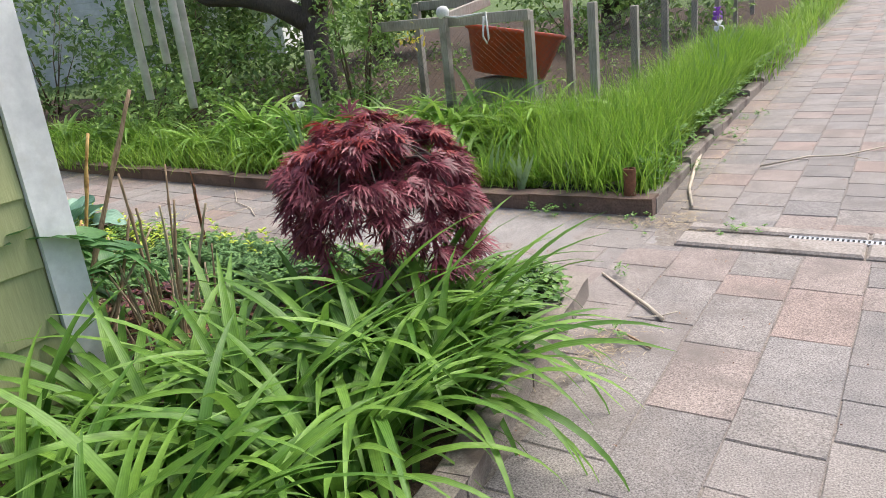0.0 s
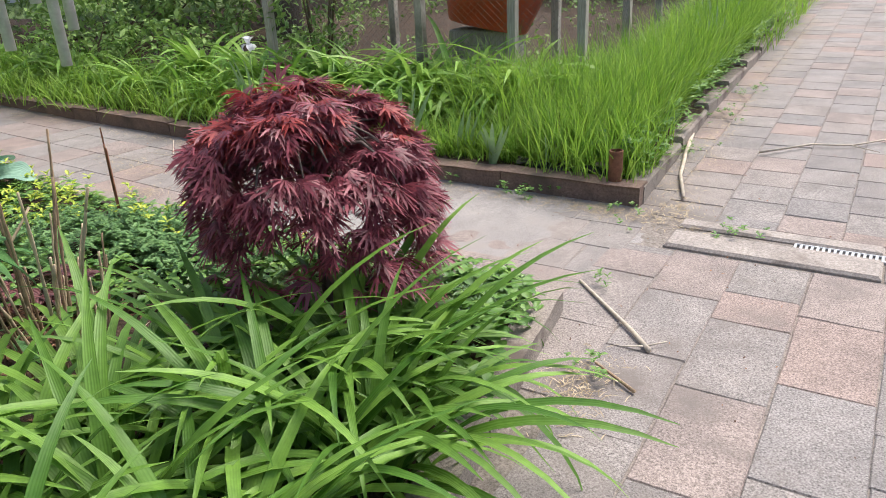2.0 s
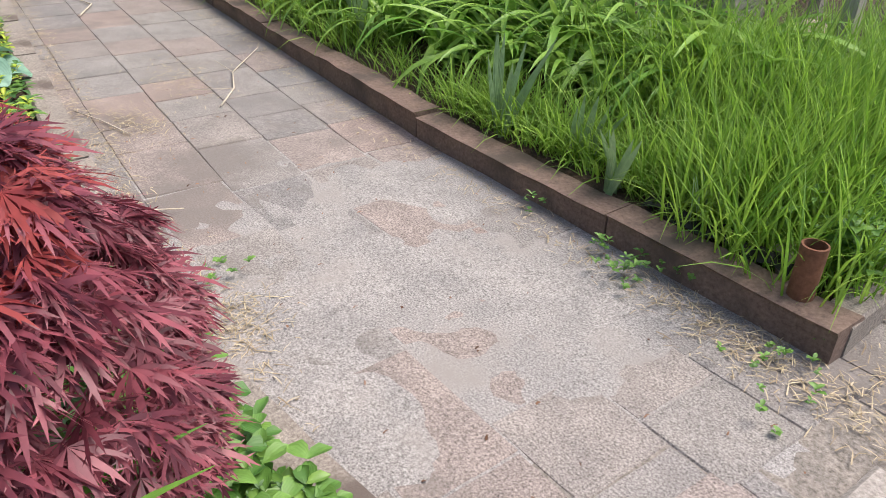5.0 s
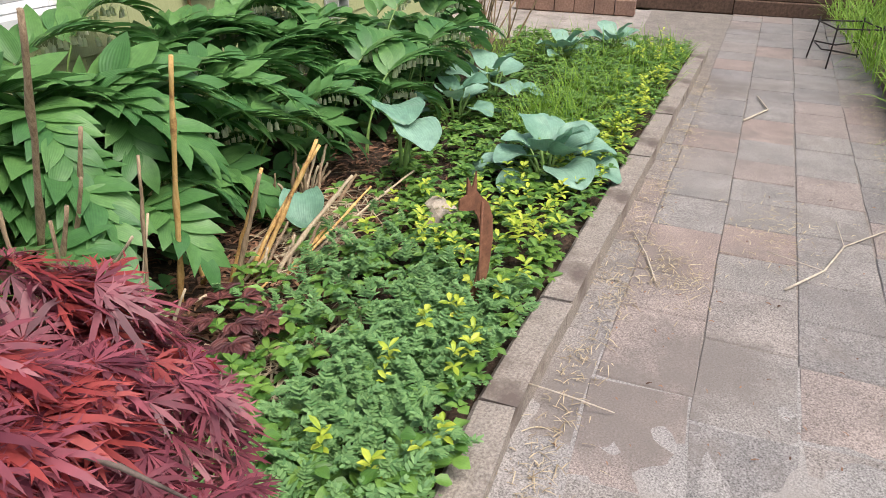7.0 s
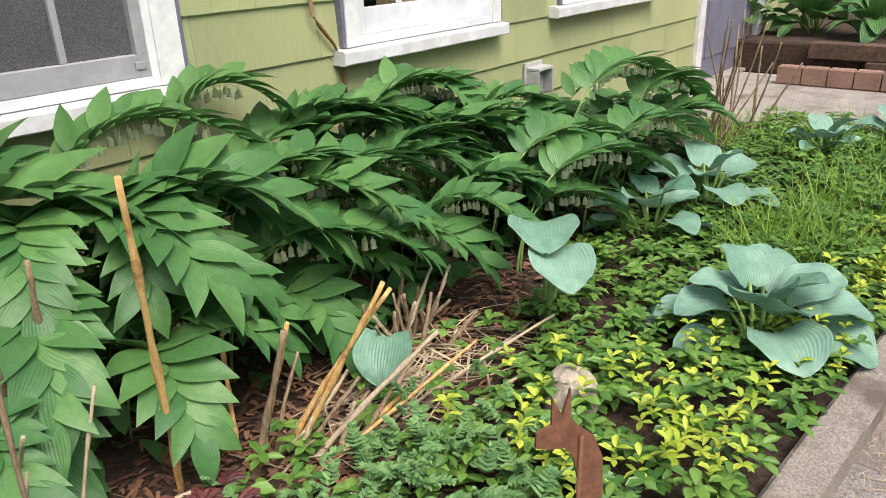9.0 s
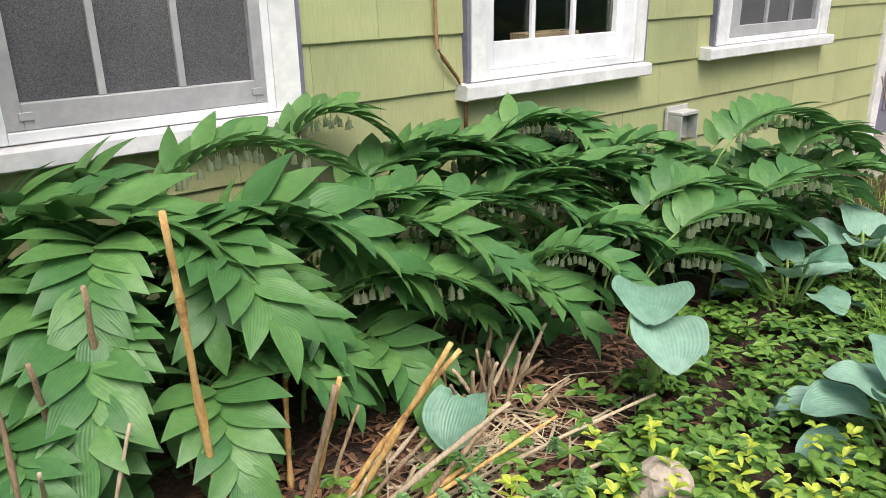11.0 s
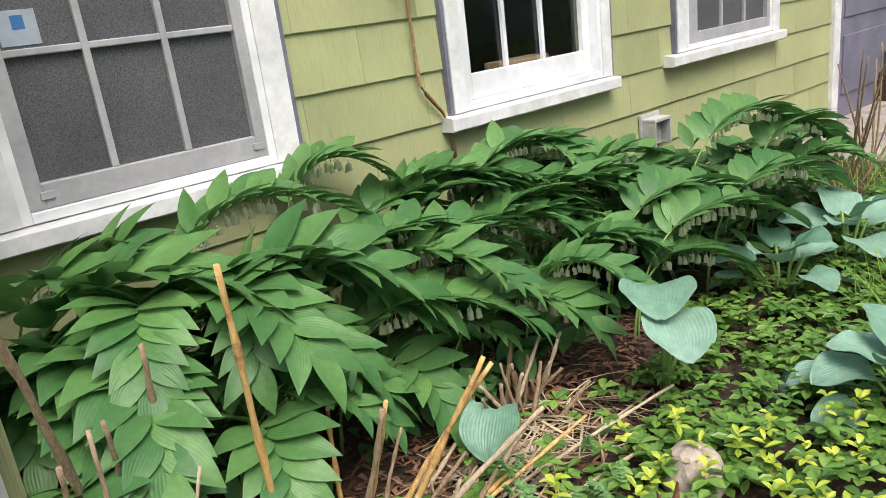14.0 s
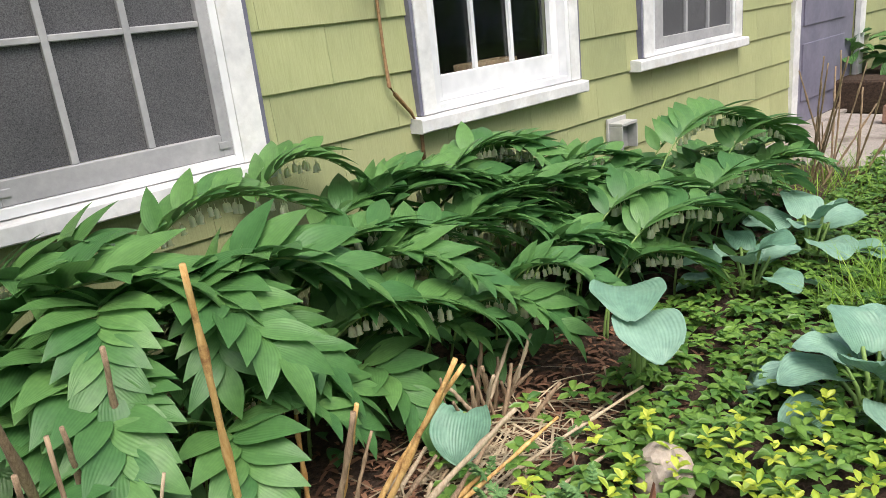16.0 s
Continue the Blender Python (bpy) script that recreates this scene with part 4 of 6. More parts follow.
# shoulder of the arch x, y, z, then the heading and the length of the leafy part
PLUMES = [(-1.32, 0.66, 0.72, -25, 0.3), (-1.6, 0.38, 0.84, 78, 0.56), (-1.6, 0.72, 0.7, -35, 0.26), (-2.2, 0.68, 0.62, 82, 0.52), (-1.88, 0.86, 0.53, 58, 0.44),
          (-3.1, 0.92, 0.58, 76, 0.62), (-3.05, 1.1, 0.52, 72, 0.58), (-3.55, 1.1, 0.56, 74, 0.58), (-2.86, 0.36, 0.76, 80, 0.6), (-2.12, 0.2, 0.84, 74, 0.3), (-3.75, 0.85, 0.74, 80, 0.74), (-4.15, 0.95, 0.64, 80, 0.55),
          (-1.43, 0.93, 0.42, -14, 0.24), (-1.62, 0.8, 0.46, 32, 0.24), (-3.16, 0.36, 0.72, 12, 0.26)]
PLUMES_LOW = [(-2.86, 0.86, 0.48, 40, 0.26), (-1.08, 0.62, 0.66, 8, 0.22), (-3.0, 1.12, 0.4, 62, 0.28), (-1.14, 0.42, 0.78, 30, 0.28), (-2.68, 0.6, 0.6, 78, 0.44), (-1.9, 0.84, 0.36, 10, 0.2),
              (-1.34, 0.3, 0.78, 45, 0.26), (-3.55, 0.42, 0.6, 55, 0.42), (-1.96, 0.62, 0.68, 78, 0.6), (-2.4, 0.9, 0.4, 20, 0.26), (-1.18, 0.86, 0.4, -20, 0.2), (-2.5, 0.3, 0.72, 55, 0.34)]
for x, y, z, hd, L in PLUMES + PLUMES_LOW:
    r0 = min(0.2, 0.1 + 0.15 * z)
    a = radians(hd)
    seal((x + math.sin(a) * r0, max(0.08, y - math.cos(a) * r0), 0.06), hd, z - 0.06, r0, L, U(0.06, 0.13) + 0.1 * L, L > 0.25, SEAL_LABEL)
base_seals = [seal((-1.5 - 0.5 * k, 0.5, 0.06), U(10, 60), U(0.44, 0.56), U(0.12, 0.2), U(0.3, 0.44), U(0.08, 0.16), k % 2 == 0, SEAL_LABEL) for k in range(6)]
spots = []
tries = 0
while len(spots) < 74 and tries < 6000:
    tries += 1
    x, y = U(-4.6, -0.98), U(0.1, 0.92)
    if (x < -3.9 and y < 0.35) or (x > -1.3 and y > 0.75) or (-2.1 < x < -1.3 and y > 0.78):
        continue
    if all((x - a) ** 2 + (y - b) ** 2 > 0.021 for a, b in spots):
        spots.append((x, y))
for x, y in spots:
    sc = U(0.8, 1.05) * (1.2 if y < 0.35 and x > -3.2 else (1.0 if y < 0.65 else 0.8)) * (0.72 if x < -3.3 and y < 0.7 else 1.0)
    hd = U(20, 85) if x < -1.7 else U(-30, 45)
    k = RNG.choice(base_seals)
    copy_thing(k, pose(x, y, 0.06, U(-4, 4), U(-4, 4), hd) @ Matrix.Scale(sc, 4))
for k in range(2):
    copy_thing(RNG.choice(base_seals), pose(U(-1.35, -0.95), 0.42 + 0.12 * k, 0.06, U(-4, 4), U(-4, 4), U(-60, 30)) @ Matrix.Scale(U(0.7, 0.95), 4))


for k in range(4):
    copy_thing(RNG.choice(base_seals), pose(-1.0 - 0.18 * k + U(-0.03, 0.03), U(0.2, 0.5), 0.06, U(-4, 4), U(-4, 4), U(-25, 60)) @ Matrix.Scale(U(1.15, 1.35), 4))

# lower leaves that close the stand towards the soil, coloured as if shaded
g = G()
for _ in range(1150):
    x, y = U(-4.9, -0.95), U(0.1, 1.1)
    if (-1.85 < x < -1.1 and y > 0.9) or (x < -1.7 and y > 1.0):
        continue
    L = U(0.11, 0.17)
    g.grid(moved(leaf_grid(L, L * 0.46, 6, 0.2, 0.8, 0.08, 0.75, 0.42, 5, 0.03, 0.0, 0.16), pose(x, y, U(0.1, 0.34) * (1.0 if y < 0.75 else 0.7), U(-35, 10), U(-20, 20), U(0, 360))))
tagged(part("seal_undergrowth", g, M_SEAL_LOW), "dense lower leaves beneath the arching solomon's seal", "foliage", kind="stuff")


# ---------------------------------------------------------------- hostas
def hosta_leaf(L, W, mat, rise, droop, cup=0.35):
    """A heart-shaped blade: lobes behind the stalk, cupped, with sunken veins and a drooping tip."""
    n, cols = 16, 21
    P, y, z = [], 0.0, 0.0
    k0 = U(0, 6)
    for i in range(n + 1):
        s = i / n
        a = rise - droop * s
        if i:
            y += math.cos(a) * L / n
            z += math.sin(a) * L / n
        w = (0.74 + 0.26 * math.sin(min(1.0, s / 0.36) * math.pi / 2)) if s < 0.36 else max(0.02, math.cos((s - 0.36) / 0.64 * math.pi / 2)) ** 0.62
        row = []
        for j in range(cols):
            u = 2 * j / (cols - 1) - 1
            ww = W * w * 0.5
            up = cup * ww * u * u + 0.006 * math.sin(s * 11 + u * 3 + k0) * abs(u) + (0.0016 if j % 2 else 0.0)
            back = -0.13 * L * math.sin(min(1.0, abs(u) * 1.3) * math.pi * 0.75) * max(0.0, 1 - s / 0.5) * (1 if abs(u) > 0.1 else 0)
            row.append((u * ww, y - math.sin(a) * up + back * math.cos(a), z + math.cos(a) * up + back * math.sin(a)))
        P.append(row)
    gg = G()
    gg.grid(P)
    me = gg.mesh("leaf")
    me.materials.append(mat)
    return me


HOSTA_BLUE = [hosta_leaf(U(0.175, 0.205), U(0.18, 0.215), M_HOSTA, U(0.15, 0.35), U(0.5, 0.9), U(0.15, 0.4)) for _ in range(6)]
HOSTA_GREEN = [hosta_leaf(U(0.2, 0.26), U(0.13, 0.16), M_HOSTA_DARK, U(0.3, 0.6), U(0.9, 1.5)) for _ in range(4)]


def hosta(at, n, size, leaves, label, spread=0.14, stalk=0.16):
    h = thing("hosta", at, label, "hosta", "hostas in the bed")
    for k in range(n):
        th = k * 137.5 + U(-20, 20)
        q = (k + 0.5) / n
        rr = spread * (0.25 + 0.9 * q)
        zz = stalk * (1.25 - 0.75 * q)
        d = Vector((-math.sin(radians(th)), math.cos(radians(th)), 0))
        tip = d * rr + Vector((0, 0, zz))
        gs = G()
        gs.tube([Vector((0, 0, -0.03)) + d * 0.02, d * rr * 0.55 + Vector((0, 0, zz * 0.6)), tip], [0.008, 0.007, 0.006], 5)
        part("stalk", gs, M_SEALSTEM, h)
        ob = part("leaf", RNG.choice(leaves), None, h)
        s = size * U(0.8, 1.1)
        ob.matrix_local = Matrix.Translation(tip) @ pose(0, 0, 0, 44 - 62 * q + U(-10, 10), U(-16, 16), th) @ Matrix.Scale(s, 4)
    return h


def posed_hosta(at, leaves, label):
    """A young plant whose few leaves each have a place: tip of the stalk, heading, pitch and size."""
    h = thing("hosta", at, label, "hosta", "hostas in the bed")
    for x, y, z, head, pitch, size in leaves:
        gs = G()
        gs.tube([(0, 0, -0.03), (x * 0.4, y * 0.4, z * 0.6), (x, y, z)], [0.011, 0.009, 0.006], 6)
        part("stalk", gs, M_SEALSTEM, h)
        ob = part("leaf", RNG.choice(HOSTA_BLUE), None, h)
        ob.matrix_local = Matrix.Translation((x, y, z)) @ pose(0, 0, 0, pitch, 0, head) @ Matrix.Scale(size, 4)
    return h


hosta((-2.85, 1.95, 0.05), 18, 0.95, HOSTA_BLUE, "large blue green hosta with quilted leaves beside the kerb", 0.19, 0.19)
posed_hosta((-2.56, 1.36, 0.05), [(0.06, 0.06, 0.35, -45, -14, 1.08), (-0.02, -0.04, 0.4, -55, 2, 1.05), (-0.07, 0.02, 0.26, 0, -14, 0.6)], "young blue green hosta with two broad leaves")
posed_hosta((-2.02, 1.12, 0.05), [(0.03, 0.05, 0.2, -60, -28, 0.78)], "small hosta with one round leaf")
hosta((-3.5, 1.3, 0.05), 9, 0.84, HOSTA_BLUE, "blue green hosta under the solomon's seal", 0.16, 0.2)
hosta((-3.95, 1.38, 0.05), 10, 0.88, HOSTA_BLUE, "blue green hosta under the solomon's seal", 0.16, 0.22)
hosta((-5.15, 1.6, 0.05), 12, 0.78, HOSTA_BLUE, "blue green hosta near the end of the bed")
hosta((-5.6, 1.9, 0.05), 10, 0.75, HOSTA_BLUE, "blue green hosta near the end of the bed")
for x, y, s in ((-9.3, 0.5, 1.5), (-9.1, 1.1, 1.4), (-9.6, 1.6, 1.5), (-9.0, -0.1, 1.2)):
    hosta((x, y, 0.26), 16, s, HOSTA_GREEN, "dark green hosta on the raised terrace", 0.2, 0.25)

# ---------------------------------------------------------------- cut canes
def cane(gg, p, q, r, bend=0.02, knots=True):
    p, q = Vector(p), Vector(q)
    n = 14
    off = Vector((U(-1, 1), U(-1, 1), 0)) * bend * (q - p).length
    pts, rad = [], []
    for i in range(n + 1):
        t = i / n
        pts.append(p.lerp(q, t) + off * math.sin(t * math.pi) + Vector((U(-1, 1), U(-1, 1), 0)) * r * 0.22)
        rad.append(r * (1.0 - 0.32 * t) * (1.4 if knots and i % 4 == 3 else U(0.92, 1.05)))
    gg.tube(pts, rad, 7)


def cane_bush(name, at, canes, label, mats):
    b = thing(name, at, label, "shrub", "cut back shrubs")
    for (p, q, r, m) in canes:
        gg = G()
        cane(gg, p, q, r)
        part("cane", gg, mats[m], b)
    return b


CM = [M_CANE, M_CANE_PALE, M_CANE_ORANGE]
# upright brown canes nearer the maple
cs = []
for k in range(30):
    a, r = U(0, 6.28), U(0.02, 0.2)
    b = Vector((0.0 + r * math.cos(a), r * math.sin(a) - 0.06, -0.03))
    tall = U(0.22, 0.5) if k > 5 else U(0.52, 0.8)
    cs.append((b, b + Vector((math.cos(a) * U(0.0, 0.2) * tall / 0.5, math.sin(a) * U(0.0, 0.2) * tall / 0.5, tall)), U(0.0035, 0.006) if tall < 0.5 else U(0.0055, 0.0075), RNG.choice((0, 0, 1)) if tall > 0.5 else RNG.choice((0, 1, 1))))
cs += [((-0.17, -0.42, -0.03), (0.0, 0.02, 1.04), 0.0105, 0), ((-0.36, -0.42, -0.03), (-0.3, -0.2, 0.68), 0.0085, 0), ((-0.1, -0.33, -0.03), (-0.07, -0.06, 0.57), 0.008, 0),
       ((-0.2, -0.4, -0.03), (-0.17, -0.1, 0.6), 0.0075, 0), ((-0.14, -0.4, -0.03), (-0.13, 0.06, 0.48), 0.006, 1), ((-0.06, -0.3, 0.0), (-0.42, 0.02, 0.14), 0.007, 1)]
cane_bush("cane_shrub", (-0.88, 1.2, 0.06), cs, "cut back shrub of upright dry brown canes", CM)
# leaning orange stubs
cs = []
for k in range(24):
    b = Vector((U(-0.16, 0.12), U(-0.08, 0.12), -0.03))
    L = U(0.14, 0.4)
    a = radians(U(110, 200))
    up = U(0.35, 0.95)
    cs.append((b, b + Vector((math.cos(a) * L * math.sqrt(1 - up * up), math.sin(a) * L * 0.7 * math.sqrt(1 - up * up), L * up)), U(0.0045, 0.0085), RNG.choice((1, 2, 1, 0))))
cs += [((-0.02, 0.0, -0.03), (-0.22, 0.2, 0.49), 0.0095, 2), ((0.01, -0.02, -0.03), (-0.25, 0.19, 0.46), 0.0085, 2), ((0.06, -0.04, -0.03), (0.02, 0.13, 0.465), 0.0085, 2),
       ((0.1, 0.0, -0.03), (0.03, 0.13, 0.45), 0.0095, 0), ((0.22, -0.1, -0.03), (0.31, 0.09, 0.87), 0.0095, 2), ((0.0, 0.05, -0.03), (-0.33, 0.27, 0.33), 0.009, 1),
       ((0.03, 0.15, 0.0), (-0.93, 0.17, 0.06), 0.0065, 1), ((0.05, 0.17, 0.0), (-0.7, 0.36, 0.1), 0.007, 1), ((-0.06, 0.1, 0.0), (-0.85, 0.3, 0.16), 0.006, 1), ((0.06, 0.2, 0.0), (-0.3, 0.5, 0.12), 0.006, 1),
       ((0.0, 0.1, 0.0), (-0.5, 0.26, 0.22), 0.006, 2), ((0.02, -0.15, -0.03), (-0.02, -0.2, 0.34), 0.008, 2), ((0.04, -0.15, 0.0), (0.16, 0.0, 0.16), 0.009, 2)]
cane_bush("cane_shrub", (-1.58, 1.16, 0.06), cs, "cut back shrub with leaning orange peeling cane stubs", CM)
# low stubs among the seal
cs = []
for k in range(18):
    b = Vector((U(-0.14, 0.14), U(-0.1, 0.1), -0.03))
    cs.append((b, b + Vector((U(-0.16, 0.16), U(-0.05, 0.12), U(0.15, 0.34))), U(0.005, 0.009), RNG.choice((0, 0, 1))))
cane_bush("cane_shrub", (-2.2, 1.05, 0.06), cs, "low cluster of brown cut cane stubs", CM)
cs = []
for k in range(16):
    b = Vector((U(-0.15, 0.15), U(-0.15, 0.15), -0.03))
    cs.append((b, b + Vector((U(-0.25, 0.25), U(-0.2, 0.25), U(0.4, 0.85))), U(0.005, 0.008), 0))
cane_bush("cane_shrub", (-5.4, 1.0, 0.06), cs, "bare brown shrub canes near the door", CM)

# ---------------------------------------------------------------- ornament, stone, rust pipe
ru = thing("garden_stake", (-1.6, 1.96, 0.05), "flat rusted steel animal silhouette on a stake", "ornament", rz=-32)
out = [(0.0, 0.0), (0.03, 0.02), (0.035, 0.07), (0.05, 0.12), (0.075, 0.2), (0.087, 0.3), (0.082, 0.38), (0.062, 0.43), (0.03, 0.46),
       (0.015, 0.48), (0.012, 0.54), (-0.002, 0.49), (-0.022, 0.53), (-0.022, 0.475), (-0.05, 0.465), (-0.052, 0.435), (-0.025, 0.425), (0.005, 0.42), (0.022, 0.395),
       (0.037, 0.33), (0.037, 0.24), (0.017, 0.16), (-0.008, 0.12), (-0.03, 0.145), (-0.042, 0.11), (-0.022, 0.07), (-0.006, 0.035)]
g = G()
m = len(out)
out = [(-x, z) for x, z in reversed(out)]
g.add([(x, -0.003, z) for x, z in out] + [(x, 0.003, z) for x, z in out],
      [tuple(range(m)), tuple(reversed(range(m, 2 * m)))] + [(i, i + m, (i + 1) % m + m, (i + 1) % m) for i in range(m)])
part("figure", g, M_RUST, ru, smooth=False)
g = G()
g.tube([(-0.03, 0.006, -0.1), (-0.035, 0.006, 0.44)], [0.004, 0.004], 6)
g.tube([(0.0, 0.006, -0.1), (0.0, 0.006, 0.06)], [0.004, 0.004], 6)
part("stake", g, M_RUST, ru)


def stone(at, r, label, seed):
    bm = bmesh.new()
    bmesh.ops.create_icosphere(bm, subdivisions=3, radius=1.0)
    for v2 in bm.verts:
        k = 1 + 0.28 * noise.noise(v2.co * 1.3 + Vector((seed, 0, 0))) + 0.08 * noise.noise(v2.co * 4)
        v2.co = Vector((v2.co.x * r[0], v2.co.y * r[1], v2.co.z * r[2])) * k
    me = bpy.data.meshes.new("stone")
    bm.to_mesh(me)
    bm.free()
    ob = part("stone", me, M_STONE)
    ob.matrix_world = pose(*at, 0, 0, seed * 50)
    return tagged(ob, label, "stone")


stone((-2.2, 1.65, 0.13), (0.1, 0.075, 0.085), "pale rounded fieldstone lying in the groundcover", 1.0)
stone((0.08, 3.74, 0.1), (0.07, 0.06, 0.05), "grey stone beside the rusty pipe", 2.0)
stone((-0.3, 5.3, 0.18), (0.12, 0.1, 0.09), "pale fieldstone at the foot of the fence", 3.0)

stone((-2.05, 5.0, 0.24), (0.26, 0.16, 0.14), "pale sandy fieldstone beside the tub", 4.0)
stone((-0.95, 5.5, 0.24), (0.13, 0.11, 0.12), "pale fieldstone at the foot of the fence", 5.0)

pp = thing("rusty_pipe", (0.2, 3.58, 0.06), "short rusted pipe standing open in the bed corner", "pipe")
g = G()
g.tube([(0, 0, -0.1), (0, 0, 0.2)], [0.035, 0.036], 16, cap=False)
g.tube([(0, 0, 0.2), (0, 0, -0.1)], [0.03, 0.03], 16, cap=False)
g.tube([(0, 0, 0.2), (0, 0, 0.201)], [0.036, 0.03], 16, cap=False)
part("pipe", g, M_RUST, pp)

bp = thing("plastic_edging", (-0.12, 3.68, 0.1), "torn strip of black plastic edging", "edging")
g = G()
g.grid([[(-0.28 + 0.56 * i / 12, 0.02 * math.sin(i * 1.3) + 0.04 * (j - 1), 0.03 * (1 - abs(j - 1)) + 0.012 * math.sin(i * 2.1 + j)) for j in range(3)] for i in range(13)])
part("strip", g, M_BLACK_PLASTIC, bp)

# ---------------------------------------------------------------- sticks and litter
def stick(pts, r, label, mat=M_STICK, side=()):
    p0 = Vector(pts[0])
    s = thing("stick", tuple(p0), label, "stick")
    gg = G()
    gg.tube([Vector(p) - p0 for p in pts], [r * (1 - 0.5 * i / len(pts)) for i in range(len(pts))], 6)
    for a, b in side:
        gg.tube([Vector(a) - p0, Vector(b) - p0], [r * 0.4, r * 0.25], 5)
    part("twig", gg, mat, s)


stick([(0.81, 2.15, 0.012), (0.72, 2.25, 0.014), (0.6, 2.37, 0.012), (0.41, 2.56, 0.01)], 0.009, "bleached dry stick lying on the pavers", side=(((0.79, 2.17, 0.012), (0.72, 2.12, 0.02)), ((0.79, 2.17, 0.012), (0.85, 2.22, 0.02))))
stick([(0.3, 4.79, 0.08), (0.36, 4.4, 0.06), (0.43, 4.0, 0.04), (0.53, 3.68, 0.025)], 0.014, "long bleached stalk along the kerb")
stick([(0.75, 4.5, 0.07), (1.0, 4.75, 0.08), (1.2, 4.8, 0.08), (1.55, 5.15, 0.1)], 0.007, "thin branched twig on the drive", side=(((1.2, 4.8, 0.08), (1.35, 4.7, 0.08)),))
stick([(0.84, 1.9, 0.01), (0.76, 1.95, 0.012), (0.68, 2.0, 0.012)], 0.006, "dark broken twig by the kerb", M_CANE)
stick([(-2.3, 2.95, 0.01), (-2.5, 3.1, 0.012), (-2.75, 3.2, 0.012), (-3.1, 3.5, 0.012)], 0.005, "dry branched twig on the path", side=(((-2.5, 3.1, 0.012), (-2.6, 2.9, 0.012)), ((-2.75, 3.2, 0.012), (-3.0, 3.2, 0.012))))
stick([(-2.2, 2.5, 0.01), (-2.4, 2.45, 0.012), (-2.6, 2.38, 0.012)], 0.0035, "thin dry twig beside the kerb")
stick([(-1.35, 2.2, 0.09), (-1.38, 2.33, 0.05), (-1.4, 2.45, 0.012)], 0.003, "thin pale root over the kerb")
stick([(-0.5, 5.6, 0.24), (-0.47, 6.6, 0.3), (-0.42, 7.7, 0.36), (-0.4, 8.9, 0.42)], 0.03, "long bleached branch lying along the fence")
stick([(-4.4, 2.85, 0.012), (-4.7, 3.0, 0.012), (-5.0, 2.95, 0.012)], 0.007, "dry twig on the path")


def litter(name, spots, n, L, w, mat, label, category):
    gg = G()
    for k in range(n):
        x, y, sx, sy, z = RNG.choice(spots)
        p = Vector((x + RNG.gauss(0, sx), y + RNG.gauss(0, sy), z + U(0.002, 0.012)))
        p.z += rise_at(p.y)
        l2, a = U(*L) * 0.5, U(0, 3.14)
        d = Vector((math.cos(a), math.sin(a), U(-0.08, 0.08)))
        s = Vector((-math.sin(a), math.cos(a), U(-0.3, 0.3))) * U(*w)
        up = Vector((0, 0, 0.003))
        gg.add([p - d * l2 - s, p - d * l2 + s, p + s + up, p + d * l2 + s * 0.4, p + d * l2 - s * 0.4, p - s + up], [(0, 5, 2, 1), (5, 4, 3, 2)])
    return tagged(part(name, gg, mat), label, category, kind="stuff")


KERBSIDE = [(0.42 + 0.05 * (k % 2), 3.9 + 0.35 * k, 0.06, 0.15, 0.0) for k in range(16)]
FARSIDE = [(-0.5 * k, far_kerb_y(-0.5 * k) - 0.1, 0.2, 0.05, 0.0) for k in range(0, 14)]
BEDSIDE = [(-0.5 * k - 0.6, bed_kerb_y(-0.5 * k - 0.6) + 0.09, 0.15, 0.045, 0.0) for k in range(0, 10)]
CORNER = [(0.35, 3.38, 0.16, 0.07, 0.0), (0.1, 3.4, 0.2, 0.05, 0.0), (0.55, 3.55, 0.08, 0.12, 0.0), (0.68, 1.85, 0.06, 0.12, 0.0), (-0.7, 2.35, 0.08, 0.06, 0.0), (-2.3, 2.55, 0.12, 0.08, 0.0), (-2.8, 2.95, 0.2, 0.1, 0.0)]
litter("straw_litter", KERBSIDE * 2 + FARSIDE * 2 + BEDSIDE * 3 + CORNER * 5, 6400, (0.01, 0.055), (0.0007, 0.0018), M_STRAW, "scattered dry straw and leaf bits on the pavers", "litter")
litter("mulch_chips", [(-1.7, 1.15, 0.35, 0.2, 0.09), (-2.1, 1.2, 0.3, 0.15, 0.09), (-1.2, 1.2, 0.3, 0.25, 0.09), (-2.6, 1.1, 0.4, 0.2, 0.09)], 2600, (0.015, 0.06), (0.003, 0.008), M_MULCH, "brown bark mulch chips on the soil", "mulch")
litter("straw_stems", [(-2.05, 1.22, 0.2, 0.1, 0.105), (-2.05, 1.22, 0.2, 0.1, 0.105), (-1.5, 1.35, 0.2, 0.15, 0.08), (-1.15, 1.5, 0.15, 0.12, 0.1)], 460, (0.06, 0.24), (0.002, 0.004), M_STRAW, "broken pale stems lying on the mulch", "litter")
litter("driveway_crumbs", [(0.5 + 0.3 * k, 4.0 + 1.1 * k, 0.6, 1.2, 0.0) for k in range(8)] + [(-1.5, 2.8, 1.5, 0.3, 0.0), (1.2, 2.0, 0.6, 0.8, 0.0), (-1.5, 2.5, 1.2, 0.3, 0.0), (-1.0, 3.1, 1.2, 0.3, 0.0)], 480, (0.006, 0.022), (0.0012, 0.0035), M_MULCH, "small dark leaf crumbs on the drive", "litter")


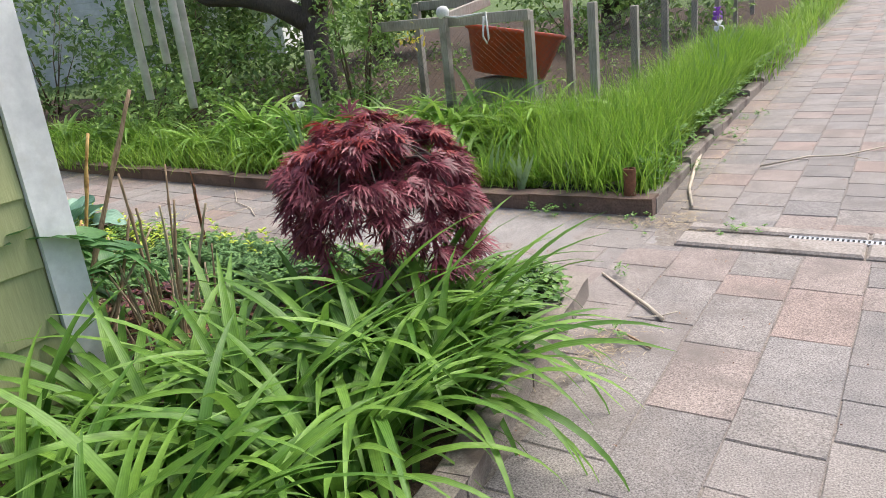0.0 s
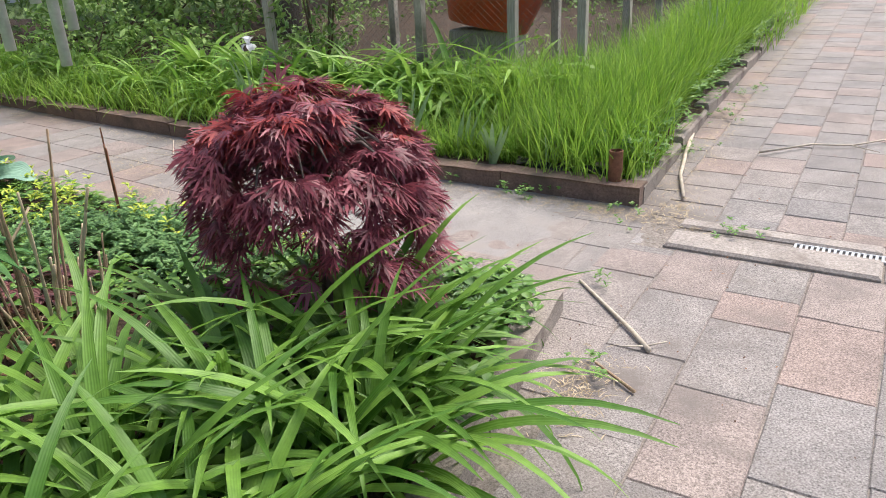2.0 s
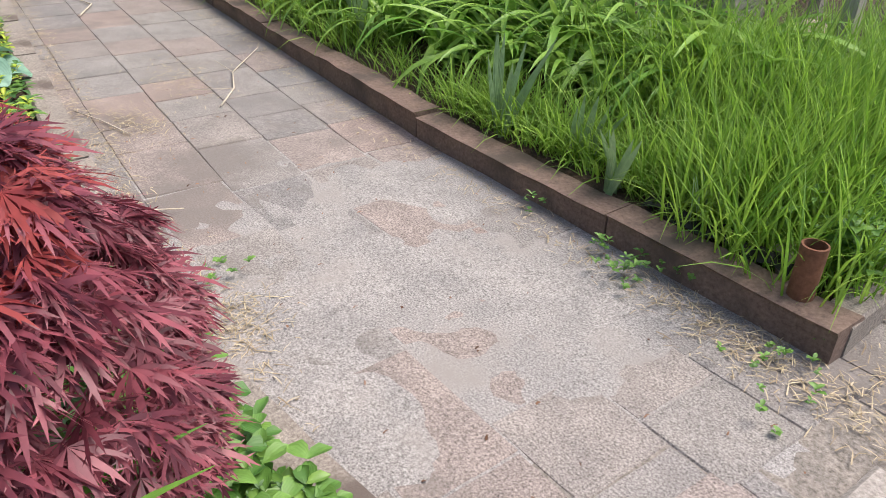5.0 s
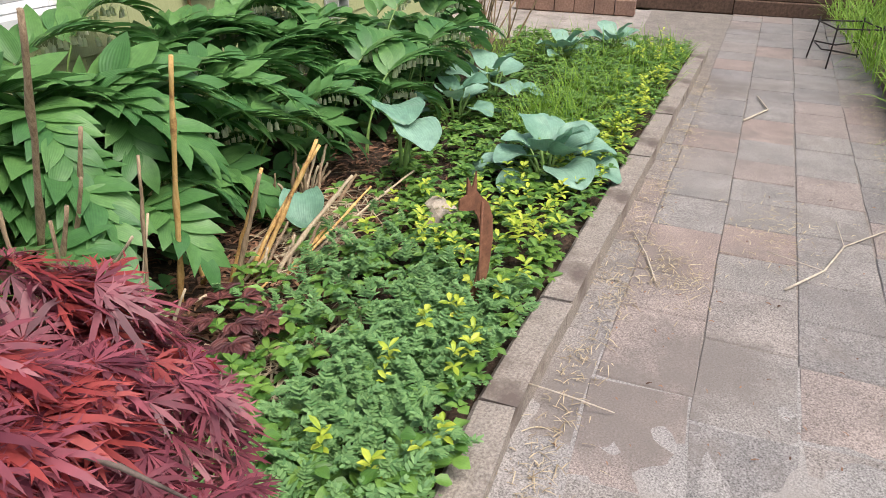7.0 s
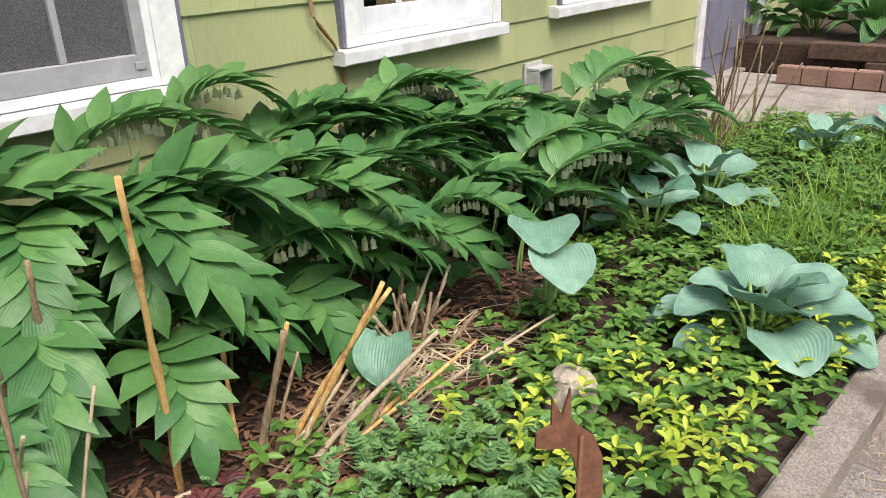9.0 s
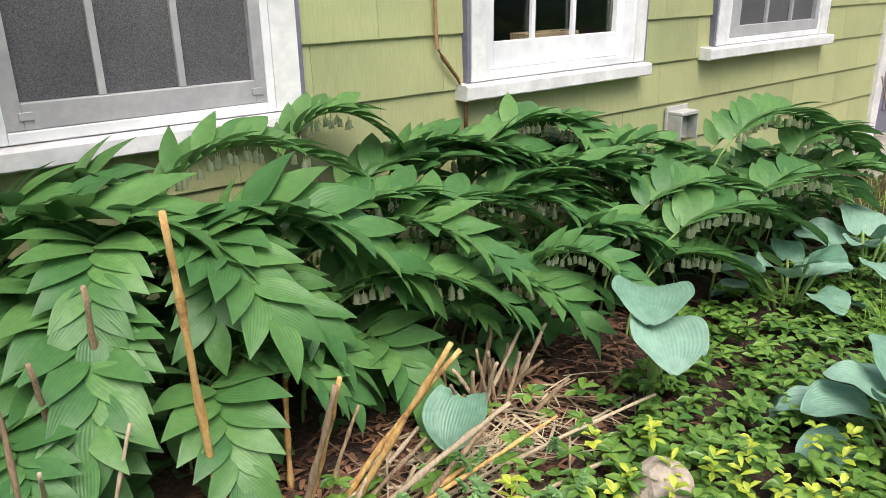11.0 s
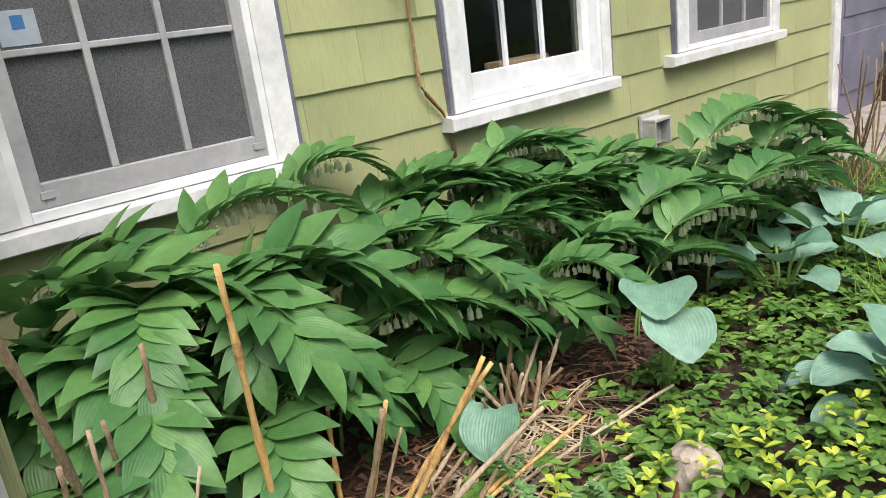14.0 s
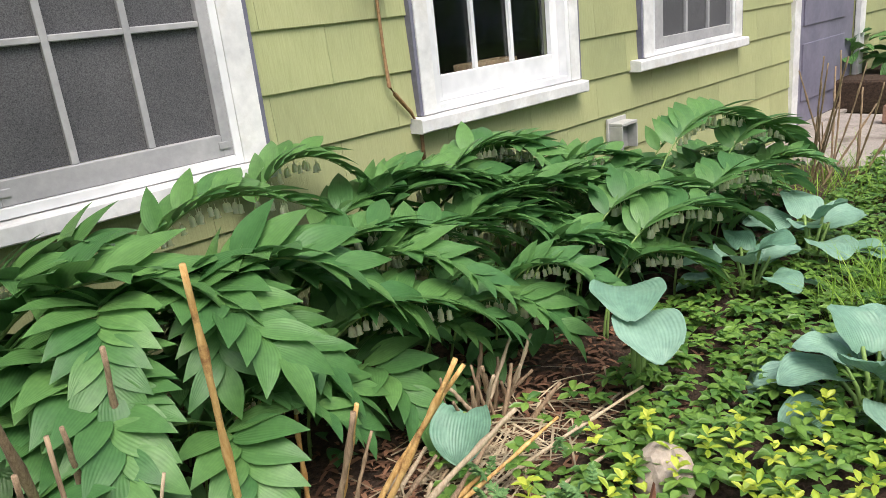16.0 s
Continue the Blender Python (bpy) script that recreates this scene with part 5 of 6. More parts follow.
# ---------------------------------------------------------------- low plants (too many to count)
def whorl(gg, p, n, L, W, lift, cols=3, rise=0.35, droop=0.5):
    a0 = U(0, 360)
    for k in range(n):
        gg.grid(moved(leaf_grid(L * U(0.75, 1.15), W * U(0.85, 1.1), 3, rise, droop, 0.18, 0.5, 0.6, cols, 0, 0, 0.2), Matrix.Translation(p) @ pose(0, 0, U(0, lift), U(-12, 12), U(-15, 15), a0 + 360 * k / n + U(-14, 14))))


def in_bed(x, y):
    return y < bed_kerb_y(x) - 0.1 and y > 0.2


g = G()
n = 0
while n < 2700:
    x, y = U(-5.9, 0.4), U(0.9, 2.6)
    if not in_bed(x, y) or y < 1.15 + 0.35 * noise.noise((x * 1.3, 0, 0)) + (0.5 if x > -0.9 else 0.0) or (x > -0.7 and y < 1.75):
        continue
    if -2.5 < x < -1.0 and y < 1.45 and U(0, 1) < 0.8:
        continue
    if -1.75 < x < -0.6 and y > 1.6 and U(0, 1) < 0.7:
        continue
    whorl(g, Vector((x, y, U(0.1, 0.18))), RNG.choice((4, 5, 6)), U(0.035, 0.055), U(0.021, 0.03), 0.02)
    n += 1
tagged(part("pachysandra", g, M_PACHY), "low glossy green groundcover leaves over the bed", "groundcover", kind="stuff")

g = G()
for cx, cy, sx, sy, k in ((-2.25, 1.9, 0.22, 0.13, 26), (-2.0, 2.02, 0.15, 0.1, 16), (-3.4, 2.2, 0.4, 0.08, 26), (-4.6, 2.3, 0.5, 0.1, 40), (-1.95, 1.6, 0.2, 0.12, 9), (-3.1, 2.12, 0.25, 0.08, 18), (-1.0, 1.95, 0.3, 0.1, 14)):
    for _ in range(k):
        x, y = RNG.gauss(cx, sx), RNG.gauss(cy, sy)
        if in_bed(x, y):
            z = U(0.15, 0.25)
            whorl(g, Vector((x, y, z)), RNG.choice((4, 5)), U(0.028, 0.042), U(0.014, 0.02), 0.03, 3, 0.8, 0.6)
            whorl(g, Vector((x, y, z - 0.025)), 4, U(0.026, 0.038), U(0.013, 0.018), 0.01, 3, 0.3, 0.5)
tagged(part("golden_euonymus", g, M_GOLD), "bright yellow green shoots among the groundcover", "groundcover", kind="stuff")


def frond(gg, p, L, head, rise):
    d = pose(0, 0, 0, 0, 0, head)
    n = 7
    for i in range(1, n + 1):
        t = i / n
        q = p + (d @ Vector((0, L * t * math.cos(rise), 0))) + Vector((0, 0, L * t * math.sin(rise) - 0.25 * L * t * t))
        for sd in (-1, 1):
            for b in (0, 1):
                l2 = L * 0.34 * (1 - 0.6 * t) * U(0.8, 1.2)
                v1 = d @ Vector((sd * l2 * (1 - 0.35 * b), l2 * (0.5 + 0.5 * b), U(-0.3, 0.5) * l2))
                w = d @ Vector((0.3, -0.9 * sd, 0)) * 0.0036
                gg.add([q - w, q + w, q + v1 * 0.6 + w * 1.3, q + v1, q + v1 * 0.6 - w * 1.3], [(0, 1, 2, 3, 4)])


g = G()
for cx, cy, sx, sy, k in ((-1.4, 1.9, 0.2, 0.12, 480), (-1.0, 1.85, 0.2, 0.12, 420), (-0.75, 2.05, 0.15, 0.07, 110), (-1.75, 1.6, 0.12, 0.1, 60), (-1.6, 1.45, 0.2, 0.1, 70)):
    for _ in range(k):
        x, y = RNG.gauss(cx, sx), RNG.gauss(cy, sy)
        if in_bed(x, y):
            frond(g, Vector((x, y, U(0.1, 0.2))), U(0.055, 0.1), U(0, 360), U(0.3, 1.35))
tagged(part("feathery_yarrow", g, M_FERNY), "finely cut grey green foliage in the bed", "groundcover", kind="stuff")

g = G()
for cx, cy, sx, sy, k in ((-0.6, 2.05, 0.25, 0.08, 110), (-0.75, 1.75, 0.15, 0.15, 60), (0.08, 2.05, 0.2, 0.12, 85), (0.3, 1.85, 0.1, 0.22, 90), (0.3, 1.6, 0.12, 0.15, 60), (-0.2, 2.05, 0.2, 0.1, 80), (0.55, 1.6, 0.05, 0.15, 20), (-1.25, 1.3, 0.1, 0.1, 10)):
    for _ in range(k):
        x, y = RNG.gauss(cx, sx), RNG.gauss(cy, sy)
        if y < bed_kerb_y(x) - 0.06 and x < bed_edge_x(y) - 0.01:
            whorl(g, Vector((x, y, U(0.1, 0.19))), 3, U(0.036, 0.062), U(0.03, 0.045), 0.03, 5, 0.3, 0.6)
tagged(part("wild_strawberry", g, M_BERRY), "three-lobed strawberry leaves spilling over the kerb", "groundcover", kind="stuff")

g = G()
for _ in range(170):
    x, y = RNG.gauss(0.2, 0.1), RNG.gauss(1.95, 0.12)
    if y < bed_kerb_y(x) - 0.06 and x < bed_edge_x(y) - 0.04:
        for j in range(3):
            whorl(g, Vector((x + U(-0.008, 0.008), y + U(-0.008, 0.008), 0.13 + 0.022 * j)), 4, U(0.012, 0.022), 0.006, 0.01, 3, 0.9, 0.3)
tagged(part("silver_herb", g, M_IRIS), "small pale grey green herb in the bed corner", "herb", kind="stuff")

hc = thing("heuchera", (-1.22, 1.33, 0.1), "low dark plum heuchera with lobed leaves", "heuchera")
g = G()
for k in range(26):
    a, r = U(0, 6.28), 0.2 * math.sqrt(U(0, 1))
    p = Vector((r * math.cos(a), r * math.sin(a) * 0.7, U(0.05, 0.11)))
    h = math.degrees(a) - 90
    for j in range(5):
        g.grid(moved(leaf_grid(U(0.05, 0.065), 0.035, 4, 0.2, 0.6, 0.15, 0.6, 0.6, 3, 0, 0, 0.3), Matrix.Translation(p) @ pose(0, 0, 0, U(-8, 8), 0, h + (j - 2) * 42)))
part("leaves", g, M_HEUCHERA, hc)
g = G()
for k in range(12):
    g.tube([(0, 0, -0.02), (U(-0.12, 0.12), U(-0.1, 0.1), 0.06)], [0.002, 0.0015], 4)
part("stalks", g, M_HEUCHERA, hc)


def blades(gg, spots, n, L, W, rise=(1.1, 1.5), droop=(0.3, 1.6), seg=4, cols=2):
    for _ in range(n):
        x, y, sx, sy = RNG.choice(spots)
        x, y = x + U(-sx, sx), y + U(-sy, sy)
        z = 0.06 + rise_at(y)
        gg.grid(moved(leaf_grid(U(*L), U(*W), seg, U(*rise), U(*droop), 0.2, 0.8, 0.3, cols, 0, 0, 0.6), pose(x, y, z, U(-8, 8), U(-8, 8), U(0, 360))))


# grass in the bed near the door, and tufts
g = G()
blades(g, [(-4.0, 1.95, 0.5, 0.28), (-4.6, 2.05, 0.5, 0.3), (-3.6, 1.8, 0.25, 0.2), (-5.4, 2.1, 0.4, 0.35), (-5.3, 1.2, 0.5, 0.5)], 2400, (0.15, 0.36), (0.003, 0.006))
tagged(part("bed_grass", g, M_GRASS), "tall thin grass growing in the house bed", "grass", kind="stuff")

# ---------------------------------------------------------------- the bed across the path
g = G()
blades(g, [(-0.35 * k, 3.95 + 0.2 * (k % 4), 0.3, 0.42) for k in range(0, 3)] + [(-0.08, 4.2 + 0.5 * k, 0.24, 0.4) for k in range(0, 9)] * 2 + [(-0.4, 4.4 + 0.5 * k, 0.35, 0.4) for k in range(0, 3)], 11000, (0.26, 0.54), (0.005, 0.010), (1.25, 1.55), (0.2, 1.1), seg=4)
blades(g, [(-0.3 * k + 0.15, far_kerb_y(-0.3 * k) + 0.3, 0.18, 0.13) for k in range(0, 6)], 1900, (0.16, 0.34), (0.005, 0.009))
blades(g, [(-1.4 - 0.5 * k, far_kerb_y(-1.4 - 0.5 * k) + 0.28, 0.3, 0.14) for k in range(0, 13)], 1500, (0.12, 0.3), (0.004, 0.008))
blades(g, [(0.1, 8.0 + 1.5 * k, 0.3, 0.9) for k in range(0, 9)], 2500, (0.25, 0.5), (0.008, 0.014))
blades(g, [(-3.0 - 0.8 * k, 4.3, 0.6, 0.6) for k in range(0, 7)], 3500, (0.25, 0.5), (0.006, 0.012))
blades(g, [(-0.25 - 0.3 * k, 4.55, 0.25, 0.35) for k in range(0, 4)], 1500, (0.4, 0.72), (0.005, 0.009), seg=4)
blades(g, [(-0.28, 5.2 + 0.6 * k, 0.28, 0.5) for k in range(0, 6)], 2600, (0.35, 0.62), (0.005, 0.01), seg=4)
tagged(part("tall_grass", g, M_GRASS), "lush bright green uncut grass in the far bed", "grass", kind="stuff")


def lily_clump(at, n, scale):
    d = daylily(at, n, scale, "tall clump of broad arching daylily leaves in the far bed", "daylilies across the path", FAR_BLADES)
    return d


proto = [lily_clump((-1.7, 4.16, 0.08), 40, 1.0), lily_clump((-2.1, 4.14, 0.08), 40, 1.0), lily_clump((-1.35, 4.24, 0.09), 40, 0.96)]
for x, y in ((-2.5, 4.12), (-2.9, 4.14), (-3.3, 4.12), (-3.8, 4.18), (-4.3, 4.25), (-4.9, 4.3), (-5.5, 4.4), (-6.2, 4.4), (-7.0, 4.4), (-1.5, 4.42), (-1.9, 4.42), (-2.3, 4.4), (-2.75, 4.4), (-1.12, 4.42), (-3.2, 4.55), (-3.9, 4.65),
             (-1.3, 4.68), (-1.7, 4.66), (-2.1, 4.66), (-2.5, 4.66), (-2.95, 4.66), (-0.95, 4.68), (-0.75, 4.5)):
    copy_thing(RNG.choice(proto), pose(x + U(-0.08, 0.08), y + U(-0.06, 0.06), 0.07 + rise_at(y), 0, 0, U(0, 360)) @ Matrix.Scale(U(0.9, 1.05) * (1.25 if y > 4.5 else (1.1 if y > 4.3 else 0.95)), 4))


def iris(at, n, H, flower=None):
    d = thing("iris", at, "fan of upright blue green iris blades" + (" with a purple bloom" if flower else ""), "iris", "irises in the far bed", rz=U(0, 180))
    for k in range(n):
        u = (k - (n - 1) / 2) / n
        gg = G()
        gg.grid(moved(leaf_grid(H * U(0.7, 1.05), U(0.026, 0.036), 6, 1.5, U(0.0, 0.35), 0.12, 0.6, 0.3, 3, 0, 0, 0.7), pose(u * 0.1, U(-0.02, 0.02), -0.02, U(-6, 6), u * 55, U(-25, 25) + 90)))
        part("blade", gg, M_IRIS, d)
    if flower:
        gs = G()
        gs.tube([(0, 0, 0), (0.01, 0, H * 1.1)], [0.005, 0.004], 5)
        part("stalk", gs, M_SEALSTEM, d)
        gf = G()
        for k in range(6):
            gf.grid(moved(leaf_grid(0.075, 0.05, 4, 1.2 if k % 2 else 0.5, 0.6 if k % 2 else 2.2, 0.2, 0.5, 0.6, 3, 0.3, 0, 0.3), pose(0.01, 0, H * 1.1, 0, 0, k * 60)))
        part("bloom", gf, flower, d)
    return d


iris((-1.19, 3.7, 0.09), 8, 0.46)
iris((-0.55, 3.66, 0.09), 7, 0.3)
iris((-0.2, 3.7, 0.09), 6, 0.28)
iris((-0.8, 3.78, 0.09), 5, 0.3)
iris((-2.66, 3.94, 0.1), 7, 0.5, M_PALEFLOWER)
for k in range(5):
    iris((0.0 - 0.1 * k, 6.6 + 0.45 * k, 0.07 + rise_at(6.6 + 0.45 * k)), 8, 0.5, M_PURPLE if k in (3, 4) else (M_PALEFLOWER if k == 1 else None))

# small weeds at the kerbs
g = G()
for cx, cy, k, sp in ((-0.22, 3.42, 22, 0.05), (-0.36, 3.44, 5, 0.02), (-0.9, 2.4, 9, 0.035), (0.5, 2.55, 6, 0.03), (-0.72, 3.43, 4, 0.03), (0.85, 3.3, 14, 0.05), (0.4, 4.4, 16, 0.06), (0.42, 5.2, 20, 0.08), (0.4, 5.9, 20, 0.1), (0.68, 1.95, 8, 0.04), (0.35, 3.36, 14, 0.1)):
    for _ in range(k):
        y = cy + RNG.gauss(0, sp)
        whorl(g, Vector((cx + RNG.gauss(0, sp), y, rise_at(y) + U(0.006, 0.05))), 5, U(0.012, 0.028), U(0.008, 0.015), 0.02, 3, 0.7, 0.6)
for _ in range(420):
    y = 3.75 + 5.0 * U(0, 1) ** 1.5
    whorl(g, Vector((0.2 + RNG.gauss(0, 0.07), y, rise_at(y) + U(0.1, 0.24))), 4, U(0.03, 0.06), U(0.016, 0.03), 0.04, 3, 0.5, 0.7)
tagged(part("kerb_weeds", g, M_BERRY), "small green weeds rooted along the kerbs", "weed", kind="stuff")

# ---------------------------------------------------------------- fence and tub
fn = thing("garden_fence", (0, 0, 0), "weathered grey timber fence with chicken wire", "fence")


def post(x, y, h, w=0.062):
    gg = G()
    z = rise_at(y)
    gg.box(x - w / 2, x + w / 2, y - w / 2, y + w / 2, z, z + h, 0.006)
    return part("post", gg, M_FENCE, fn, smooth=False)


def rail(a, b, w=0.04, h=0.085):
    a, b = Vector(a), Vector(b)
    d = b - a
    gg = G()
    m = Matrix.Translation(a) @ d.to_track_quat("X", "Z").to_matrix().to_4x4()
    gg.box(0, d.length, -w / 2, w / 2, -h / 2, h / 2, 0.005, m)
    return part("rail", gg, M_FENCE, fn, smooth=False)


POSTS = [(-2.6, 5.7, 1.2), (-1.75, 4.82, 1.16), (-1.05, 4.95, 1.09), (-0.6, 5.15, 1.09), (-0.62, 6.2, 0.95), (-0.7, 7.4, 0.95), (-0.76, 8.8, 0.95), (-0.82, 10.2, 0.95), (-0.88, 11.6, 0.95), (-0.94, 13.2, 0.95), (-3.15, 4.7, 0.95)]
for x, y, h in POSTS:
    post(x, y, h)
rail((-2.45, 4.86, 1.14), (-1.0, 4.86, 1.13))
rail((-2.6, 5.72, 1.28), (-1.75, 5.6, 1.26))
rail((-1.05, 5.6, 1.3), (-0.5, 5.4, 1.29), 0.05, 0.1)
post(-1.0, 5.62, 1.2, 0.06)
rail((-1.75, 5.6, 1.26), (-1.77, 4.87, 1.16))
g = G()
g.tube([(-1.75, 4.82, 1.16), (-1.75, 4.82, 1.185), (-1.75, 4.82, 1.22), (-1.75, 4.82, 1.25), (-1.75, 4.82, 1.262)], [0.03, 0.05, 0.055, 0.04, 0.01], 12)
part("post_cap", g, M_ROPE, fn, "white round post cap")
g = G()


def wire_net(a, b, z0, z1, pitch=0.05):
    a, b = Vector(a), Vector(b)
    L = (b - a).length
    n = int(L / pitch)
    r = 0.0011
    for i in range(-int((z1 - z0) / pitch), n):
        for sgn in (1, -1):
            lo = max(0, -i)
            hi = min(int((z1 - z0) / pitch), n - i)
            if hi <= lo:
                continue
            p = a.lerp(b, (i + lo) / n)
            q = a.lerp(b, (i + hi) / n)
            za, zb = (z0 + lo * pitch, z0 + hi * pitch) if sgn > 0 else (z1 - lo * pitch, z1 - hi * pitch)
            g.tube([(p.x, p.y, rise_at(p.y) + za), (q.x, q.y, rise_at(q.y) + zb)], [r, r], 3, cap=False)


wire_net((-3.15, 4.74, 0), (-1.75, 4.86, 0), 0.1, 0.95)
wire_net((-1.75, 4.86, 0), (-1.05, 4.99, 0), 0.1, 1.0)
wire_net((-1.05, 4.99, 0), (-0.6, 5.19, 0), 0.1, 1.0)
wire_net((-0.56, 5.2, 0), (-0.66, 7.4, 0), 0.1, 0.95)
wire_net((-0.66, 7.4, 0), (-0.9, 13.2, 0), 0.1, 0.95, 0.08)
part("chicken_wire", g, M_MESH, fn)

tb = thing("plastic_tub", (-1.47, 5.35, 0.63), "large red orange plastic tub tilted behind the fence", "tub")
g = G()
prof = [(0.31, 0.0), (0.33, 0.02), (0.42, 0.34), (0.45, 0.35), (0.455, 0.38), (0.43, 0.385), (0.41, 0.34), (0.31, 0.03)]
rows = []
for r, z in prof:
    rows.append([(r * math.cos(2 * math.pi * s / 36), r * 0.8 * math.sin(2 * math.pi * s / 36), z) for s in range(37)])
g.grid(rows)
g.add([(0.31 * math.cos(2 * math.pi * s / 36), 0.25 * math.sin(2 * math.pi * s / 36), 0.03) for s in range(36)], [tuple(range(36))])
o = part("basin", g, M_TUB, tb)
o.matrix_local = pose(0, 0, 0, -8, 10, 0)
tbs = thing("timber_blocks", (-1.47, 5.35, 0.26), "stacked grey timber blocks under the tub", "timber")
for k in range(3):
    g = G()
    g.box(-0.28, 0.28, -0.12, 0.12, 0.12 * k, 0.12 * k + 0.118, 0.008)
    part("block", g, M_FENCE, tbs, smooth=False)
rp = thing("white_rope", (-1.5, 4.83, 1.1), "white rope looped over the fence rail", "rope")
g = G()
g.tube([(-0.22, -0.03, 0.08), (-0.1, -0.035, 0.06), (0.05, -0.035, 0.07), (0.16, -0.035, 0.08), (0.17, -0.035, -0.12), (0.15, -0.03, -0.16), (0.12, -0.035, -0.1), (0.14, -0.035, 0.05)], [0.008] * 8, 6)
part("rope", g, M_ROPE, rp)

# pale hose or plastic in the vegetable plot, and wire stand on the path
ws = thing("wire_stand", (-6.3, 3.62, 0.0), "low dark iron plant stand on the path", "plant stand", rz=15)
for x, y in ((-0.2, -0.2), (0.2, -0.2), (-0.2, 0.2), (0.2, 0.2)):
    g = G()
    g.tube([(x, y, 0.0), (x * 0.9, y * 0.9, 0.2), (x * 0.85, y * 0.85, 0.33)], [0.007] * 3, 6)
    part("leg", g, M_BLACK_IRON, ws)
g = G()
for a, b in (((-0.18, -0.18), (0.18, -0.18)), ((0.18, -0.18), (0.18, 0.18)), ((0.18, 0.18), (-0.18, 0.18)), ((-0.18, 0.18), (-0.18, -0.18))):
    g.tube([(*a, 0.14), ((a[0] + b[0]) / 2, (a[1] + b[1]) / 2, 0.11), (*b, 0.14)], [0.006] * 3, 6)
    g.tube([(*a, 0.3), (*b, 0.3)], [0.006] * 2, 6)
part("rails", g, M_BLACK_IRON, ws)

# ---------------------------------------------------------------- wind chimes from the eaves
wc = thing("wind_chimes", (-0.59, 1.19, 2.72), "aged aluminium wind chimes hanging under the eaves", "wind chimes")
g = G()
g.tube([(0, 0, 0), (0, 0, -0.35)], [0.002, 0.002], 4)
part("cord", g, M_ROPE, wc)
g = G()
g.tube([(0, 0, -0.37), (0, 0, -0.35)], [0.09, 0.09], 20)
part("disc", g, M_FENCE, wc)
for k, L in enumerate((1.3, 1.22, 1.15, 1.26, 1.08)):
    a = k * 1.2566
    g = G()
    x, y = 0.085 * math.cos(a), 0.085 * math.sin(a)
    g.tube([(x, y, -0.39), (x, y, -0.39 - L)], [0.014, 0.014], 10)
    part("tube", g, M_CHIME, wc)
g = G()
g.tube([(0, 0, -1.22), (0, 0, -1.19)], [0.045, 0.045], 16)
part("striker", g, M_FENCE, wc, "grey wooden striker disc")


# ---------------------------------------------------------------- shrubs and trees
def leaf_cloud(gg, c, rad, n, size, seed, holes=-0.2):
    c = Vector(c)
    k = 0
    while k < n:
        d = Vector((RNG.gauss(0, 1), RNG.gauss(0, 1), RNG.gauss(0, 1))).normalized()
        q = U(0.3, 1.0) ** 0.4
        bump = 1 + 0.35 * noise.noise(d * 2.2 + Vector((seed, 0, 0)))
        p = Vector((d.x * rad[0], d.y * rad[1], d.z * rad[2])) * q * bump
        if noise.noise((c + p) * (1.6 / max(0.2, min(rad))) + Vector((seed * 3, 0, 0))) < holes:
            k += 0.3
            continue
        L = U(*size)
        gg.grid(moved(leaf_grid(L, L * 0.5, 2, 0.3, 0.8, 0.2, 0.6, 0.5, 3, 0, 0, 0.1), Matrix.Translation(c + p) @ pose(0, 0, 0, U(-60, 40), U(-40, 40), U(0, 360))))
        k += 1


def shrub(at, clouds, label, mat, size, stems=7, blossom=None, category="shrub"):
    s = thing("shrub", at, label, category)
    for k in range(stems):
        c = RNG.choice(clouds)
        e = Vector(c[0]) + Vector((U(-0.5, 0.5) * c[1][0], U(-0.5, 0.5) * c[1][1], U(0, 0.6) * c[1][2]))
        gs = G()
        gs.tube([(U(-0.06, 0.06), U(-0.06, 0.06), -0.05), e * 0.5 + Vector((U(-0.05, 0.05), 0, 0)), e], [0.014, 0.009, 0.003], 5)
        part("stem", gs, M_BARKSTEM, s)
    gl = G()
    for i, (c, r, n) in enumerate(clouds):
        leaf_cloud(gl, c, r, n, size, i + at[0])
    part("foliage", gl, mat, s)
    if blossom:
        gb2 = G()
        for c, r, n in blossom:
            leaf_cloud(gb2, c, r, n, (0.03, 0.05), 9.0)
        part("blossom", gb2, M_YELLOW, s, "yellow blossoms")
    return s


shrub((-2.85, 4.95, 0.1), [((0, 0, 0.75), (0.4, 0.35, 0.5), 700), ((0.3, 0, 1.15), (0.3, 0.3, 0.35), 400), ((-0.2, 0.1, 1.3), (0.25, 0.25, 0.35), 260)], "leafy green shrub with yellow blossom beside the fence", M_SHRUB, (0.05, 0.09), 9,
      [((0.75, -0.1, 0.98), (0.16, 0.12, 0.14), 60), ((0.45, 0, 1.35), (0.2, 0.15, 0.12), 30)])
shrub((-5.6, 4.6, 0.1), [((0, 0, 0.45), (0.7, 0.5, 0.5), 1200), ((0.9, 0.2, 0.35), (0.5, 0.4, 0.35), 600)], "leafy green shrub in the far bed", M_SHRUB, (0.06, 0.1))
shrub((-7.4, 6.2, 0.1), [((0, 0, 0.8), (1.0, 0.8, 0.8), 1600), ((1.4, 0.4, 0.6), (0.8, 0.6, 0.6), 1000)], "dense green shrub behind the far bed", M_SHRUB, (0.08, 0.13))
shrub((-9.5, 3.6, 0.25), [((0, 0, 0.7), (0.7, 0.8, 0.7), 1200)], "dark green shrub on the terrace", M_TREELEAF, (0.08, 0.13))
shrub((-9.8, 6.0, 0.25), [((0, 0, 1.0), (1.2, 1.0, 1.1), 1500)], "dark green shrub behind the terrace", M_TREELEAF, (0.09, 0.15))


